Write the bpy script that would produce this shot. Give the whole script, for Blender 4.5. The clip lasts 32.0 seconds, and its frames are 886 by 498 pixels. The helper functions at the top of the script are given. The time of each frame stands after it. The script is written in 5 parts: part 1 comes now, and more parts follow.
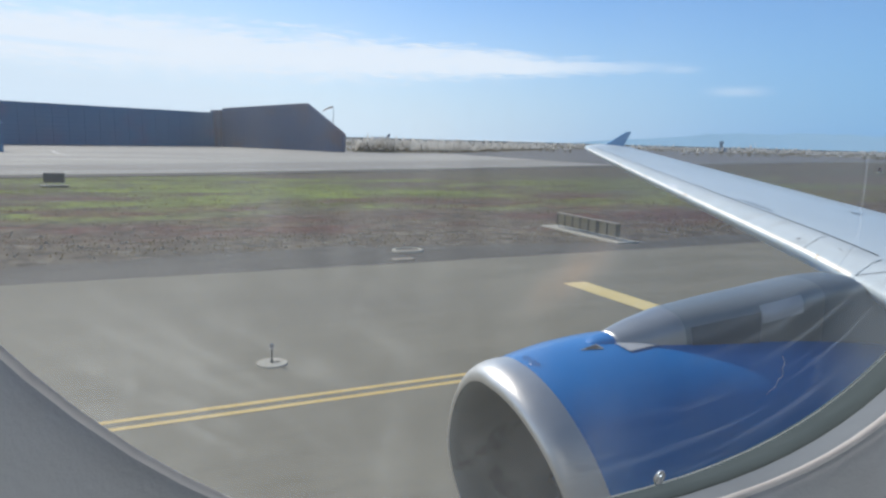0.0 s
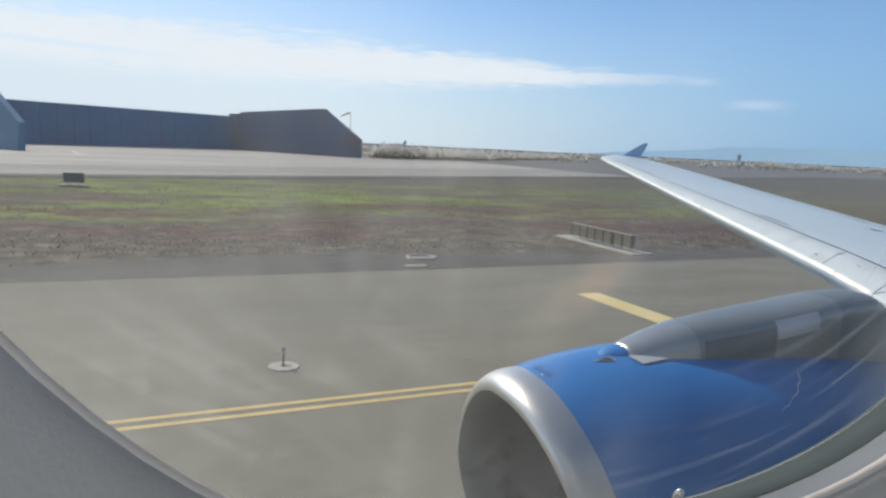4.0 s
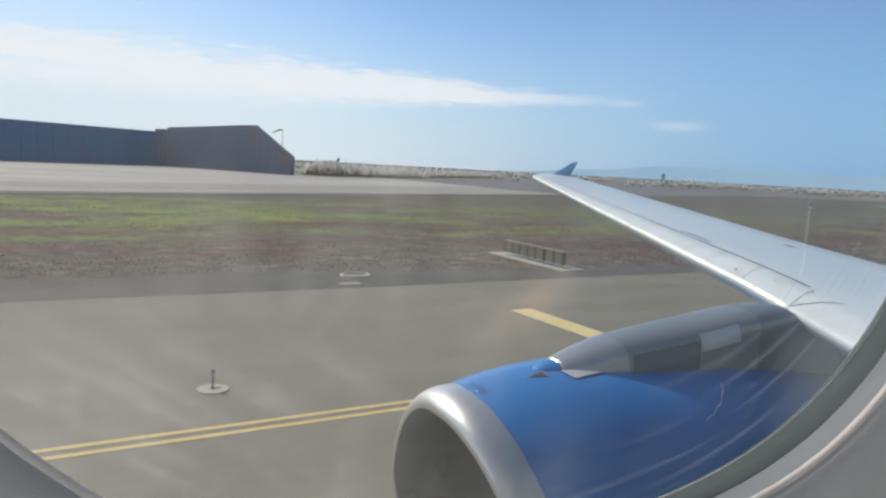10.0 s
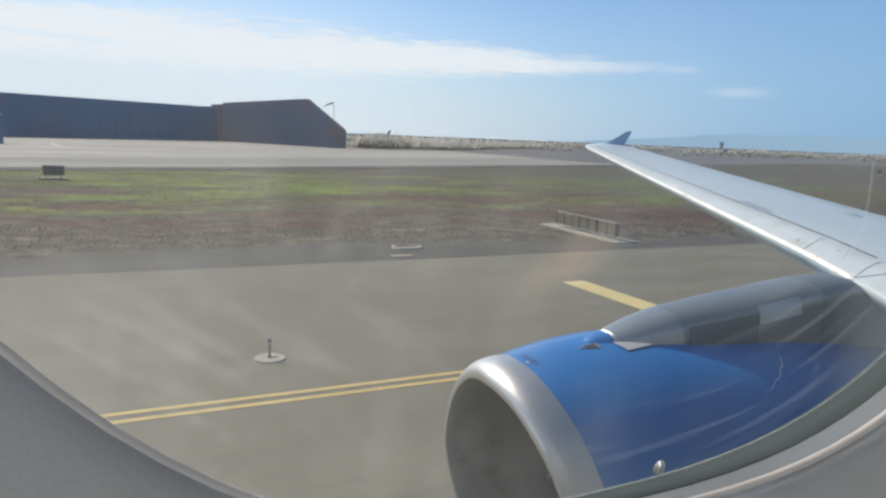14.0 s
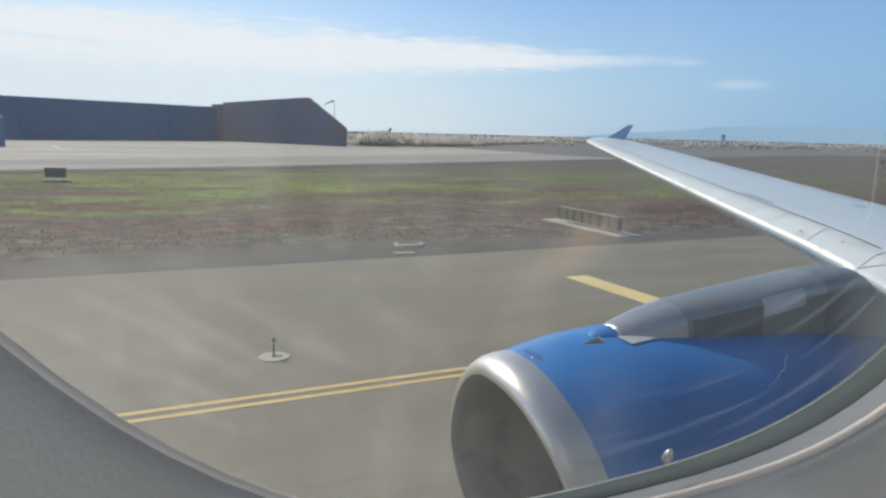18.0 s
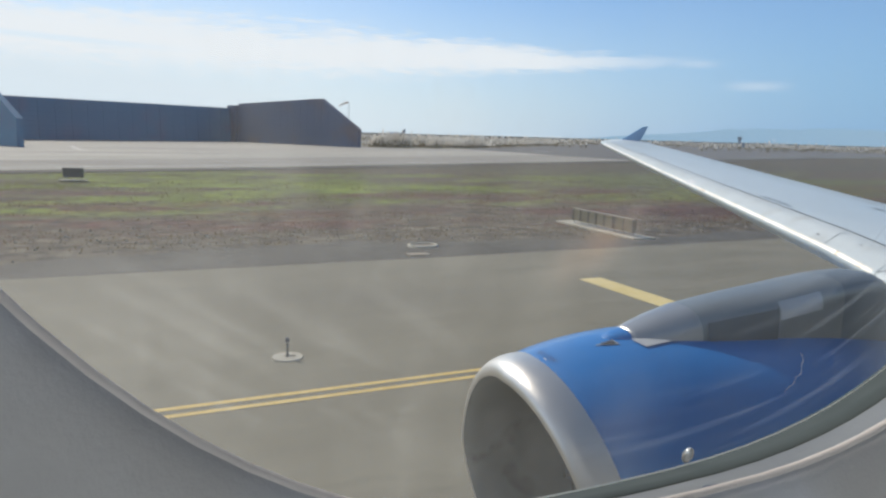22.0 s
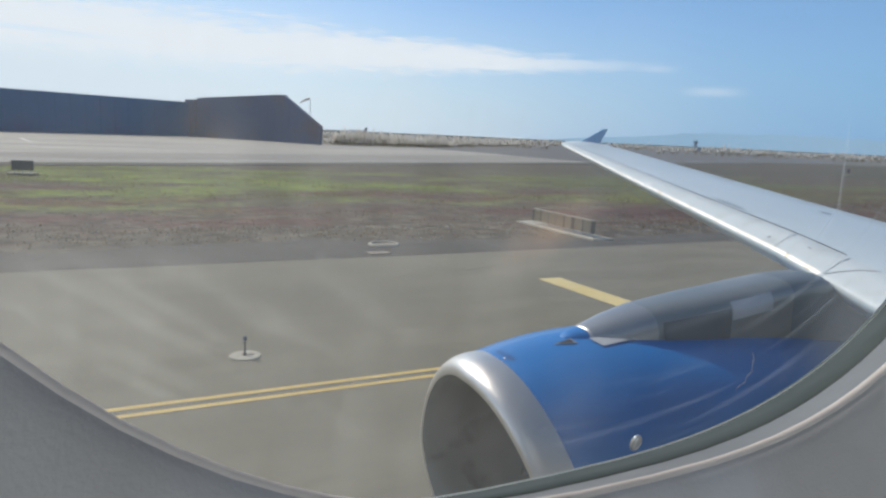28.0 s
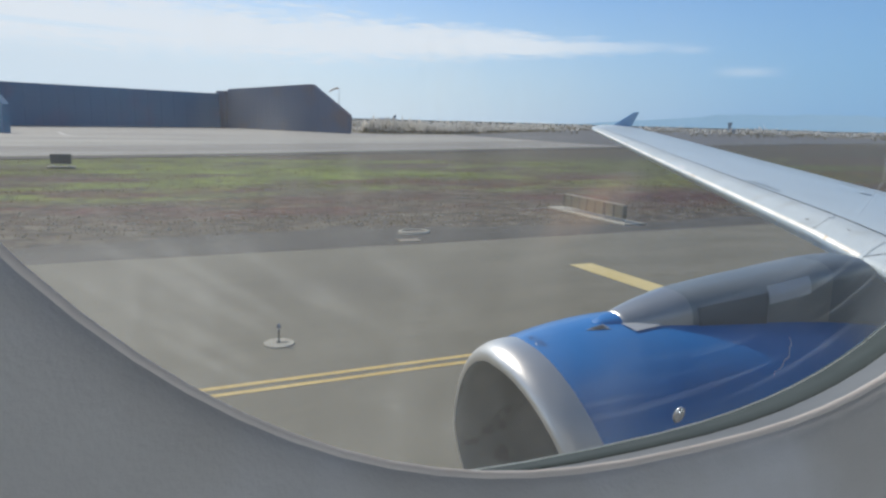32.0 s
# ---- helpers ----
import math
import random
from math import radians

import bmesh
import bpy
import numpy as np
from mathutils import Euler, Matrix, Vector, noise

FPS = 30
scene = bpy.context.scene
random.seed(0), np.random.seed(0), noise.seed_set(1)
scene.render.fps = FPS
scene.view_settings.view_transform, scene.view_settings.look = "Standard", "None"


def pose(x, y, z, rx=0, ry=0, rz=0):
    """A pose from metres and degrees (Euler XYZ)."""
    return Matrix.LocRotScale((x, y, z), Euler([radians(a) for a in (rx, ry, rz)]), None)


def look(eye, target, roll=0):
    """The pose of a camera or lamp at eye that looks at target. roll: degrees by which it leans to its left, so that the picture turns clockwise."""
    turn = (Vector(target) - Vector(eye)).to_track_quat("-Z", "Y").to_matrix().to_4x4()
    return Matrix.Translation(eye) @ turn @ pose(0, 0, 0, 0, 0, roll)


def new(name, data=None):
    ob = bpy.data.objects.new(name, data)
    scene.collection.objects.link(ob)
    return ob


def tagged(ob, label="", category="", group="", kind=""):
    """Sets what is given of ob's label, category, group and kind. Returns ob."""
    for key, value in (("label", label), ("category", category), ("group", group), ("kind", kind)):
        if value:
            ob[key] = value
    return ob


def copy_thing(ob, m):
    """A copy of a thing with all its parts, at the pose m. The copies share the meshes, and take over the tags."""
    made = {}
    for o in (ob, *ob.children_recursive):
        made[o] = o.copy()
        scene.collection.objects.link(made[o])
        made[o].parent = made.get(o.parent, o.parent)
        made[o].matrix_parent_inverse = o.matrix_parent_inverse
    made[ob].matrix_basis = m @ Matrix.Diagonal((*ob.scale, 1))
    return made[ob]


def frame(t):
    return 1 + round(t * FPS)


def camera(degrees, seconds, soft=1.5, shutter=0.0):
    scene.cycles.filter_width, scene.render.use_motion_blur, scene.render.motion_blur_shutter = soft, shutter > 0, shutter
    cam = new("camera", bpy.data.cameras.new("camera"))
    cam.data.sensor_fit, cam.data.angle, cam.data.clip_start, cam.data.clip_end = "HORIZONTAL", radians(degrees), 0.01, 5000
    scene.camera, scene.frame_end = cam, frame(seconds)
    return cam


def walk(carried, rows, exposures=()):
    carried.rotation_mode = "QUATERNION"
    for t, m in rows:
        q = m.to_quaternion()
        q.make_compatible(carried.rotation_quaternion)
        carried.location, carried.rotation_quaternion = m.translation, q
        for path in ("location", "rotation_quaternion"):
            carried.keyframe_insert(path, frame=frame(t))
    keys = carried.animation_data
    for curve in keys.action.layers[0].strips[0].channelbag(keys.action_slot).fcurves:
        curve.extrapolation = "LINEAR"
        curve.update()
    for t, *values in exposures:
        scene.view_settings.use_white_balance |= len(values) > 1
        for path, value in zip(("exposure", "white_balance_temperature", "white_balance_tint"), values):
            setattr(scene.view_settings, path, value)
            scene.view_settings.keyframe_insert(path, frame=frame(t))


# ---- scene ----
# ---------- camera: held by a passenger at a cabin window ----------
cam = camera(65.0, 32.0, soft=2.5)

# seconds, eye x, y, z, yaw, pitch, roll
HELD = [
    (0, -0.0006, -0.0049, 4.5084, -25.86, -8.96, 1.62),
    (0.5, -0.0002, -0.0038, 4.5077, -25.61, -9.02, 1.53),
    (1, 0.0009, -0.0035, 4.5068, -25.48, -9.13, 1.49),
    (1.5, -0.0010, -0.0041, 4.5071, -25.43, -9.13, 0.76),
    (2, -0.0020, -0.0050, 4.5094, -24.42, -8.91, 2.00),
    (2.5, -0.0006, -0.0052, 4.5088, -24.75, -8.38, 1.35),
    (4.5, -0.0006, -0.0010, 4.5066, -24.69, -8.38, 3.01),
    (5, -0.0001, -0.0009, 4.5048, -24.06, -8.46, 1.61),
    (5.5, 0.0012, -0.0016, 4.5062, -23.71, -8.65, 2.81),
    (6, -0.0006, -0.0013, 4.5046, -24.05, -8.70, 1.07),
    (6.5, 0.0005, -0.0008, 4.5046, -23.67, -8.98, 2.02),
    (7, 0.0006, -0.0003, 4.5035, -23.14, -9.31, 1.97),
    (7.5, 0.0006, -0.0009, 4.5047, -23.02, -9.39, 2.43),
    (8, 0.0000, -0.0014, 4.5050, -23.08, -9.22, 2.41),
    (8.5, 0.0005, -0.0011, 4.5050, -23.82, -8.60, 2.45),
    (9, 0.0015, -0.0010, 4.5061, -24.09, -8.35, 2.76),
    (9.5, -0.0004, -0.0018, 4.5075, -29.26, -7.33, 3.12),
    (10, -0.0032, -0.0019, 4.5088, -30.07, -6.67, 3.11),
    (10.5, 0.0011, -0.0032, 4.5086, -29.72, -6.65, 3.08),
    (11, 0.0052, -0.0045, 4.5079, -28.72, -6.94, 2.64),
    (11.5, 0.0031, -0.0022, 4.5064, -28.14, -7.43, 2.25),
    (12, 0.0034, -0.0016, 4.5055, -27.60, -7.67, 2.06),
    (12.5, 0.0027, -0.0018, 4.5049, -27.18, -8.23, 2.17),
    (13, 0.0019, -0.0018, 4.5040, -26.63, -8.59, 1.85),
    (13.5, 0.0023, -0.0014, 4.5039, -26.20, -8.81, 1.90),
    (14, 0.0023, -0.0009, 4.5032, -25.94, -9.17, 2.33),
    (14.5, 0.0024, -0.0004, 4.5030, -25.77, -9.33, 1.62),
    (16.5, 0.0028, 0.0000, 4.5023, -26.01, -9.30, 2.06),
    (17, 0.0032, -0.0002, 4.5022, -25.98, -9.22, 1.98),
    (17.5, 0.0027, -0.0001, 4.5018, -25.90, -9.29, 1.55),
    (18, 0.0024, 0.0001, 4.5013, -25.74, -9.45, 1.49),
    (18.5, 0.0018, -0.0005, 4.5022, -25.61, -9.47, 1.45),
    (19, 0.0008, -0.0014, 4.5023, -25.40, -9.36, 1.59),
    (19.5, 0.0010, -0.0009, 4.5018, -25.22, -9.33, 1.49),
    (20, 0.0012, -0.0007, 4.5016, -25.04, -9.41, 1.86),
    (20.5, 0.0008, -0.0002, 4.5010, -24.88, -9.53, 1.50),
    (21, 0.0005, -0.0002, 4.5007, -24.75, -9.40, 1.50),
    (21.5, 0.0004, -0.0000, 4.5002, -24.68, -9.41, 1.09),
    (22, 0.0003, 0.0000, 4.5002, -24.62, -9.37, 1.61),
    (22.5, -0.0001, -0.0001, 4.4998, -24.54, -9.48, 1.28),
    (23, -0.0002, -0.0003, 4.5002, -24.50, -9.47, 1.51),
    (23.5, -0.0005, -0.0005, 4.5003, -24.38, -9.70, 1.27),
    (24, -0.0009, -0.0011, 4.5008, -24.27, -9.93, 1.41),
    (24.5, -0.0023, -0.0018, 4.5007, -24.18, -9.77, 1.16),
    (25, -0.0038, -0.0028, 4.5009, -23.83, -9.55, 0.64),
    (25.5, -0.0017, -0.0002, 4.4993, -23.86, -9.53, 1.93),
    (26, 0.0046, -0.0009, 4.4990, -27.58, -9.05, 3.21),
    (26.5, 0.0051, 0.0011, 4.4974, -28.45, -9.06, 3.19),
    (28.5, 0.0045, 0.0014, 4.4960, -27.65, -9.51, 2.59),
    (29, 0.0042, 0.0013, 4.4951, -27.08, -9.74, 2.59),
    (29.5, 0.0023, 0.0006, 4.4923, -26.64, -9.92, 1.43),
    (30, 0.0025, 0.0004, 4.4935, -26.49, -9.95, 2.53),
    (30.5, 0.0022, 0.0012, 4.4920, -25.99, -10.13, 1.58),
    (31, 0.0031, 0.0015, 4.4910, -25.46, -10.10, 2.02),
    (31.5, 0.0015, 0.0003, 4.4920, -25.22, -10.41, 1.39),
    (32, 0.0001, -0.0004, 4.4935, -25.39, -10.48, 1.61),
]


def held_pose(x, y, z, yaw, pitch, roll):
    a, b = radians(yaw), radians(pitch)
    ahead = Vector((-math.sin(a) * math.cos(b), math.cos(a) * math.cos(b), math.sin(b)))
    eye = Vector((x, y, z))
    return look(eye, eye + ahead, roll)


walk(cam, [(row[0], held_pose(*row[1:])) for row in HELD], exposures=[(0.0, 0.0, 6000, 10), (2.5, 0.0, 6050, 10), (5.0, 0.0, 6500, 10), (25.0, 0.0, 6450, 10), (29.0, -0.07, 6250, 10), (32.0, -0.13, 6150, 10)])

# ---------- world, sun ----------
SUN_AZ, SUN_EL = radians(-24), radians(40)   # azimuth from +y towards +x
to_sun = Vector((math.sin(SUN_AZ) * math.cos(SUN_EL), math.cos(SUN_AZ) * math.cos(SUN_EL), math.sin(SUN_EL)))
sun_data = bpy.data.lights.new("sun", "SUN")
sun_data.energy, sun_data.angle, sun_data.color = 3.2, radians(0.5), (1.0, 0.93, 0.80)
sun = new("sun", sun_data)
sun.matrix_basis = look(to_sun * 100, (0, 0, 0))


class Nodes:
    """Short forms for node trees."""

    def __init__(self, tree):
        self.tree = tree
        tree.nodes.clear()

    def add(self, kind, **props):
        n = self.tree.nodes.new(kind)
        for k, v in props.items():
            setattr(n, k, v)
        return n

    def join(self, a, b):
        self.tree.links.new(a, b)

    def put(self, socket, value):
        if isinstance(value, bpy.types.NodeSocket):
            self.tree.links.new(value, socket)
        elif value is not None:
            socket.default_value = value

    def math(self, op, a, b=None, c=None, clamp=False):
        n = self.add("ShaderNodeMath", operation=op, use_clamp=clamp)
        for i, v in enumerate((a, b, c)):
            self.put(n.inputs[i], v)
        return n.outputs[0]

    def mix(self, f, a, b):
        n = self.add("ShaderNodeMix", data_type="RGBA")
        self.put(n.inputs[0], f)
        self.put(n.inputs[6], a if isinstance(a, bpy.types.NodeSocket) else (*a[:3], 1))
        self.put(n.inputs[7], b if isinstance(b, bpy.types.NodeSocket) else (*b[:3], 1))
        return n.outputs[2]

    def noise(self, vec, scale, detail=4.0, rough=0.55):
        n = self.add("ShaderNodeTexNoise")
        self.put(n.inputs["Vector"], vec)
        n.inputs["Scale"].default_value = scale
        n.inputs["Detail"].default_value = detail
        n.inputs["Roughness"].default_value = rough
        return n.outputs[0]

    def ramp(self, f, lo, hi):
        n = self.add("ShaderNodeMapRange", interpolation_type="SMOOTHSTEP")
        self.put(n.inputs[0], f)
        self.put(n.inputs[1], lo)
        self.put(n.inputs[2], hi)
        return n.outputs[0]


world = bpy.data.worlds.new("sky")
scene.world = world
world.use_nodes = True
w = Nodes(world.node_tree)
sky = w.add("ShaderNodeTexSky", sky_type="NISHITA", sun_disc=False)
sky.sun_elevation, sky.sun_rotation = SUN_EL, SUN_AZ
sky.air_density, sky.dust_density, sky.ozone_density, sky.altitude = 1.0, 0.6, 1.0, 5
coord = w.add("ShaderNodeTexCoord")
sep = w.add("ShaderNodeSeparateXYZ")
w.join(coord.outputs["Generated"], sep.inputs[0])
az = w.math("MULTIPLY", w.math("ARCTAN2", sep.outputs[0], sep.outputs[1]), 57.2958)
el = w.math("MULTIPLY", w.math("ARCSINE", sep.outputs[2]), 57.2958)
span = w.add("ShaderNodeCombineXYZ")
w.put(span.inputs[0], w.math("MULTIPLY", az, 0.06))
w.put(span.inputs[1], w.math("MULTIPLY_ADD", az, 0.012, w.math("MULTIPLY", el, 0.45)))
veil = w.noise(span.outputs[0], 2.2, 7.0, 0.62)
fine = w.noise(span.outputs[0], 8.0, 8.0, 0.68)
puffs = w.noise(span.outputs[0], 26.0, 4.0, 0.6)
# a long bank of thin high cloud that thins out aft
half = w.math("MULTIPLY_ADD", w.ramp(az, 48.0, 8.0), 2.15, 0.3)
centre = w.math("ADD", w.math("MULTIPLY_ADD", w.math("SUBTRACT", veil, 0.5), 1.3, 6.3), w.math("MULTIPLY", az, -0.011))
away = w.math("DIVIDE", w.math("ABSOLUTE", w.math("SUBTRACT", el, centre)), half)
grainy = w.math("ADD", w.math("MULTIPLY", fine, 0.55), w.math("ADD", w.math("MULTIPLY", veil, 0.25), w.math("MULTIPLY", puffs, 0.2)))
bank = w.ramp(w.math("SUBTRACT", w.math("MULTIPLY_ADD", grainy, 2.6, -0.55), w.math("MULTIPLY", away, 0.78)), -0.12, 0.56)
bank = w.math("MULTIPLY", bank, w.ramp(az, 47.0, 30.0))
# a thin blue gap runs into the bank's lower side
gap = w.math("MULTIPLY", w.ramp(w.math("ABSOLUTE", w.math("SUBTRACT", el, w.math("MULTIPLY_ADD", az, -0.03, 5.8))), 0.34, 0.05), w.ramp(az, 7.0, -2.0))
bank = w.math("MULTIPLY", bank, w.math("MULTIPLY_ADD", gap, -0.6, 1.0))
tail = w.math("MULTIPLY", w.ramp(w.math("ABSOLUTE", w.math("SUBTRACT", el, 5.72)), 0.42, 0.05), w.ramp(w.math("ABSOLUTE", w.math("SUBTRACT", az, 43.6)), 2.4, 0.2))
wisp = w.math("MULTIPLY", w.ramp(w.math("ABSOLUTE", w.math("SUBTRACT", el, 4.1)), 0.55, 0.0), w.ramp(w.math("ABSOLUTE", w.math("SUBTRACT", az, 48.0)), 3.0, 0.3))
cover = w.math("MAXIMUM", w.math("MAXIMUM", w.math("MULTIPLY", bank, 0.9), w.math("MULTIPLY", wisp, 0.30)), w.math("MULTIPLY", tail, w.math("MULTIPLY", fine, 0.5)))
haze = w.math("MULTIPLY_ADD", w.ramp(el, 15.0, -1.0), 0.85, w.math("MULTIPLY", w.ramp(az, 34.0, -8.0), w.math("MULTIPLY", w.ramp(el, 40.0, 12.0), 0.34)), clamp=True)
# milky towards the sun, clear blue away from it
near_sun = w.ramp(az, 62.0, 12.0)
low_sky = w.mix(near_sun, (1.9, 4.05, 6.95), (7.0, 8.05, 8.8))
high = w.add("ShaderNodeMix", data_type="RGBA", blend_type="MULTIPLY")
w.put(high.inputs[0], w.ramp(el, 35.0, 8.0))
w.join(sky.outputs[0], high.inputs[6])
high.inputs[7].default_value = (0.70, 0.97, 1.28, 1)
sky_col = w.mix(haze, high.outputs[2], low_sky)
sky_col = w.mix(cover, sky_col, (8.35, 8.75, 9.05))
back = w.add("ShaderNodeBackground")
w.join(sky_col, back.inputs[0])
back.inputs[1].default_value = 0.10
out = w.add("ShaderNodeOutputWorld")
w.join(back.outputs[0], out.inputs[0])

# ---------- materials ----------
def material(name, col_a, col_b, scale=3.0, rough=0.6, metal=0.0, bump=0.0, bump_scale=None, col_c=None, c_scale=0.3, c_range=(0.5, 0.7), stretch=(1, 1, 1), rough_b=None, coat=0.0, spec=0.5):
    m = bpy.data.materials.new(name)
    m.use_nodes = True
    n = Nodes(m.node_tree)
    tc = n.add("ShaderNodeTexCoord")
    mp = n.add("ShaderNodeMapping")
    mp.inputs["Scale"].default_value = stretch
    n.join(tc.outputs["Object"], mp.inputs[0])
    vec = mp.outputs[0]
    big, small = n.noise(vec, scale * 0.13, 5.0), n.noise(vec, scale, 6.0, 0.65)
    f = n.ramp(n.math("ADD", n.math("MULTIPLY", big, 0.55), n.math("MULTIPLY", small, 0.45)), 0.34, 0.66)
    col = n.mix(f, col_a, col_b)
    if col_c:
        patch = n.ramp(n.noise(vec, c_scale, 5.0, 0.6), *c_range)
        col = n.mix(patch, col, col_c)
    p = n.add("ShaderNodeBsdfPrincipled")
    n.put(p.inputs["Base Color"], col)
    if rough_b is not None:
        n.put(p.inputs["Roughness"], n.math("MULTIPLY_ADD", small, rough_b - rough, rough))
    else:
        p.inputs["Roughness"].default_value = rough
    p.inputs["Metallic"].default_value = metal
    p.inputs["Coat Weight"].default_value = coat
    p.inputs["Coat Roughness"].default_value = 0.08
    p.inputs["Specular IOR Level"].default_value = spec
    if bump:
        b = n.add("ShaderNodeBump")
        b.inputs["Strength"].default_value = bump
        b.inputs["Distance"].default_value = 0.02
        n.put(b.inputs["Height"], n.noise(vec, bump_scale or scale * 3, 5.0))
        n.join(b.outputs[0], p.inputs["Normal"])
    o = n.add("ShaderNodeOutputMaterial")
    n.join(p.outputs[0], o.inputs[0])
    return m


M_PAVE = material("taxiway_asphalt", (0.165, 0.151, 0.111), (0.219, 0.202, 0.151), 5.0, 0.85, bump=0.12, bump_scale=60, col_c=(0.132, 0.122, 0.096), c_scale=0.08, c_range=(0.5, 0.75), stretch=(0.35, 1, 1))
M_APRON = material("apron_concrete", (0.345, 0.318, 0.272), (0.455, 0.422, 0.365), 0.6, 0.8, bump=0.1, bump_scale=20, col_c=(0.24, 0.23, 0.21), c_scale=0.03, stretch=(0.3, 1, 1))
M_LANE = material("lane_asphalt", (0.255, 0.240, 0.208), (0.335, 0.315, 0.275), 0.7, 0.85, stretch=(0.3, 1, 1))
M_BRIGHT = material("bright_white", (0.86, 0.86, 0.84), (0.92, 0.92, 0.90), 9.0, 0.2)
M_DARKPAVE = material("dark_taxiway_asphalt", (0.115, 0.112, 0.112), (0.165, 0.160, 0.158), 0.8, 0.85, bump=0.1, bump_scale=20, stretch=(0.3, 1, 1))
M_SHOULDER = material("shoulder_asphalt", (0.060, 0.055, 0.047), (0.118, 0.109, 0.094), 1.2, 0.9, bump=0.4, bump_scale=40, stretch=(0.4, 1, 1))
M_YELLOW = material("yellow_marking", (0.60, 0.42, 0.12), (0.72, 0.54, 0.20), 6.0, 0.7, bump=0.2, bump_scale=50, col_c=(0.42, 0.33, 0.18), c_scale=2.5, c_range=(0.55, 0.8))
M_CREAM = material("pale_yellow_marking", (0.66, 0.52, 0.20), (0.74, 0.61, 0.30), 4.0, 0.7, bump=0.2, bump_scale=50, col_c=(0.5, 0.42, 0.25), c_scale=2.5, c_range=(0.6, 0.8))
M_WHITE_LINE = material("white_marking", (0.55, 0.54, 0.50), (0.70, 0.69, 0.65), 4.0, 0.7, col_c=(0.4, 0.38, 0.34), c_scale=2.0)
M_CONCRETE = material("pale_concrete", (0.36, 0.335, 0.27), (0.50, 0.47, 0.39), 5.0, 0.85, bump=0.3, bump_scale=60)
M_ALLOY = material("bare_aluminium", (0.58, 0.565, 0.535), (0.69, 0.675, 0.64), 2.5, 0.34, 0.85, rough_b=0.46, bump=0.02, bump_scale=30)
M_BLUE = material("blue_cowl_paint", (0.009, 0.158, 0.46), (0.013, 0.195, 0.55), 1.5, 0.35, rough_b=0.5, coat=0.35)
M_COWL_SEAM = material("blue_cowl_seam", (0.012, 0.09, 0.31), (0.016, 0.11, 0.36), 3.0, 0.5)
M_CLOD = material("pale_clods", (0.24, 0.21, 0.17), (0.36, 0.32, 0.26), 3.0, 0.95)
M_FENCE = material("blue_fence_paint", (0.20, 0.40, 0.62), (0.24, 0.45, 0.68), 1.5, 0.4)
M_NAVY = material("navy_paint", (0.02, 0.055, 0.17), (0.03, 0.075, 0.22), 1.5, 0.4)
M_PYLON = material("grey_pylon_paint", (0.265, 0.285, 0.278), (0.34, 0.36, 0.352), 1.2, 0.3, 0.5, rough_b=0.42)
# paler, warmer metal than the pylon's, to carry the highlight on its front
M_NOSE = material("highlit_satin_nose", (0.44, 0.435, 0.41), (0.53, 0.525, 0.50), 1.2, 0.28, 0.75, rough_b=0.38)
M_FAIRING = material("pale_fairing_paint", (0.17, 0.20, 0.215), (0.23, 0.26, 0.275), 1.2, 0.35, 0.3, rough_b=0.5)
M_PYLON_DARK = material("dark_grey_panel", (0.13, 0.14, 0.15), (0.18, 0.19, 0.20), 1.5, 0.4, 0.3)
M_PATCH = material("pale_grey_panel", (0.50, 0.51, 0.51), (0.60, 0.61, 0.61), 1.5, 0.4, 0.2)
M_WING = material("grey_wing_paint", (0.52, 0.60, 0.63), (0.63, 0.71, 0.74), 0.9, 0.42, rough_b=0.55, bump=0.02, bump_scale=12, stretch=(1, 0.25, 1), coat=0.1)
M_SLAT = material("pale_slat_paint", (0.53, 0.585, 0.60), (0.63, 0.685, 0.70), 1.2, 0.5, 0.05, rough_b=0.62, col_c=(0.52, 0.55, 0.54), c_scale=2.2, c_range=(0.5, 0.75))
# pale speckled colour for the sun's glint along the wing's front edge
M_STRIP = material("speckled_edge_glint", (0.70, 0.68, 0.62), (0.88, 0.86, 0.80), 14.0, 0.35, 0.4, rough_b=0.6, col_c=(0.55, 0.45, 0.32), c_scale=6.0, c_range=(0.55, 0.75))
M_SEAM = material("black_sealant", (0.03, 0.03, 0.035), (0.06, 0.06, 0.07), 4.0, 0.6)
M_FAN = material("dark_titanium", (0.10, 0.105, 0.11), (0.16, 0.165, 0.17), 4.0, 0.4, 0.6)
M_DUCT = material("inlet_liner", (0.140, 0.147, 0.141), (0.190, 0.197, 0.190), 5.0, 0.7, 0.0, col_c=(0.07, 0.075, 0.075), c_scale=2.6, c_range=(0.52, 0.68))
M_LINER = material("cabin_lining_plastic", (0.345, 0.327, 0.312), (0.40, 0.38, 0.362), 18.0, 0.55, bump=0.12, bump_scale=900, col_c=(0.45, 0.445, 0.46), c_scale=14.0, c_range=(0.42, 0.75))
M_REVEAL = material("window_reveal_plastic", (0.148, 0.151, 0.151), (0.205, 0.208, 0.205), 25.0, 0.5, bump=0.05, bump_scale=600)
M_GASKET = material("grey_rubber_seal", (0.047, 0.059, 0.058), (0.072, 0.086, 0.084), 30.0, 0.8, spec=0.25)
M_SKIN = material("grey_fuselage_paint", (0.40, 0.42, 0.45), (0.47, 0.49, 0.52), 1.0, 0.35)
M_CABIN = material("cabin_panel", (0.55, 0.54, 0.52), (0.62, 0.61, 0.59), 3.0, 0.6)
M_BEAD = material("clear_plug", (0.42, 0.43, 0.43), (0.60, 0.61, 0.61), 400.0, 0.2, 0.7)
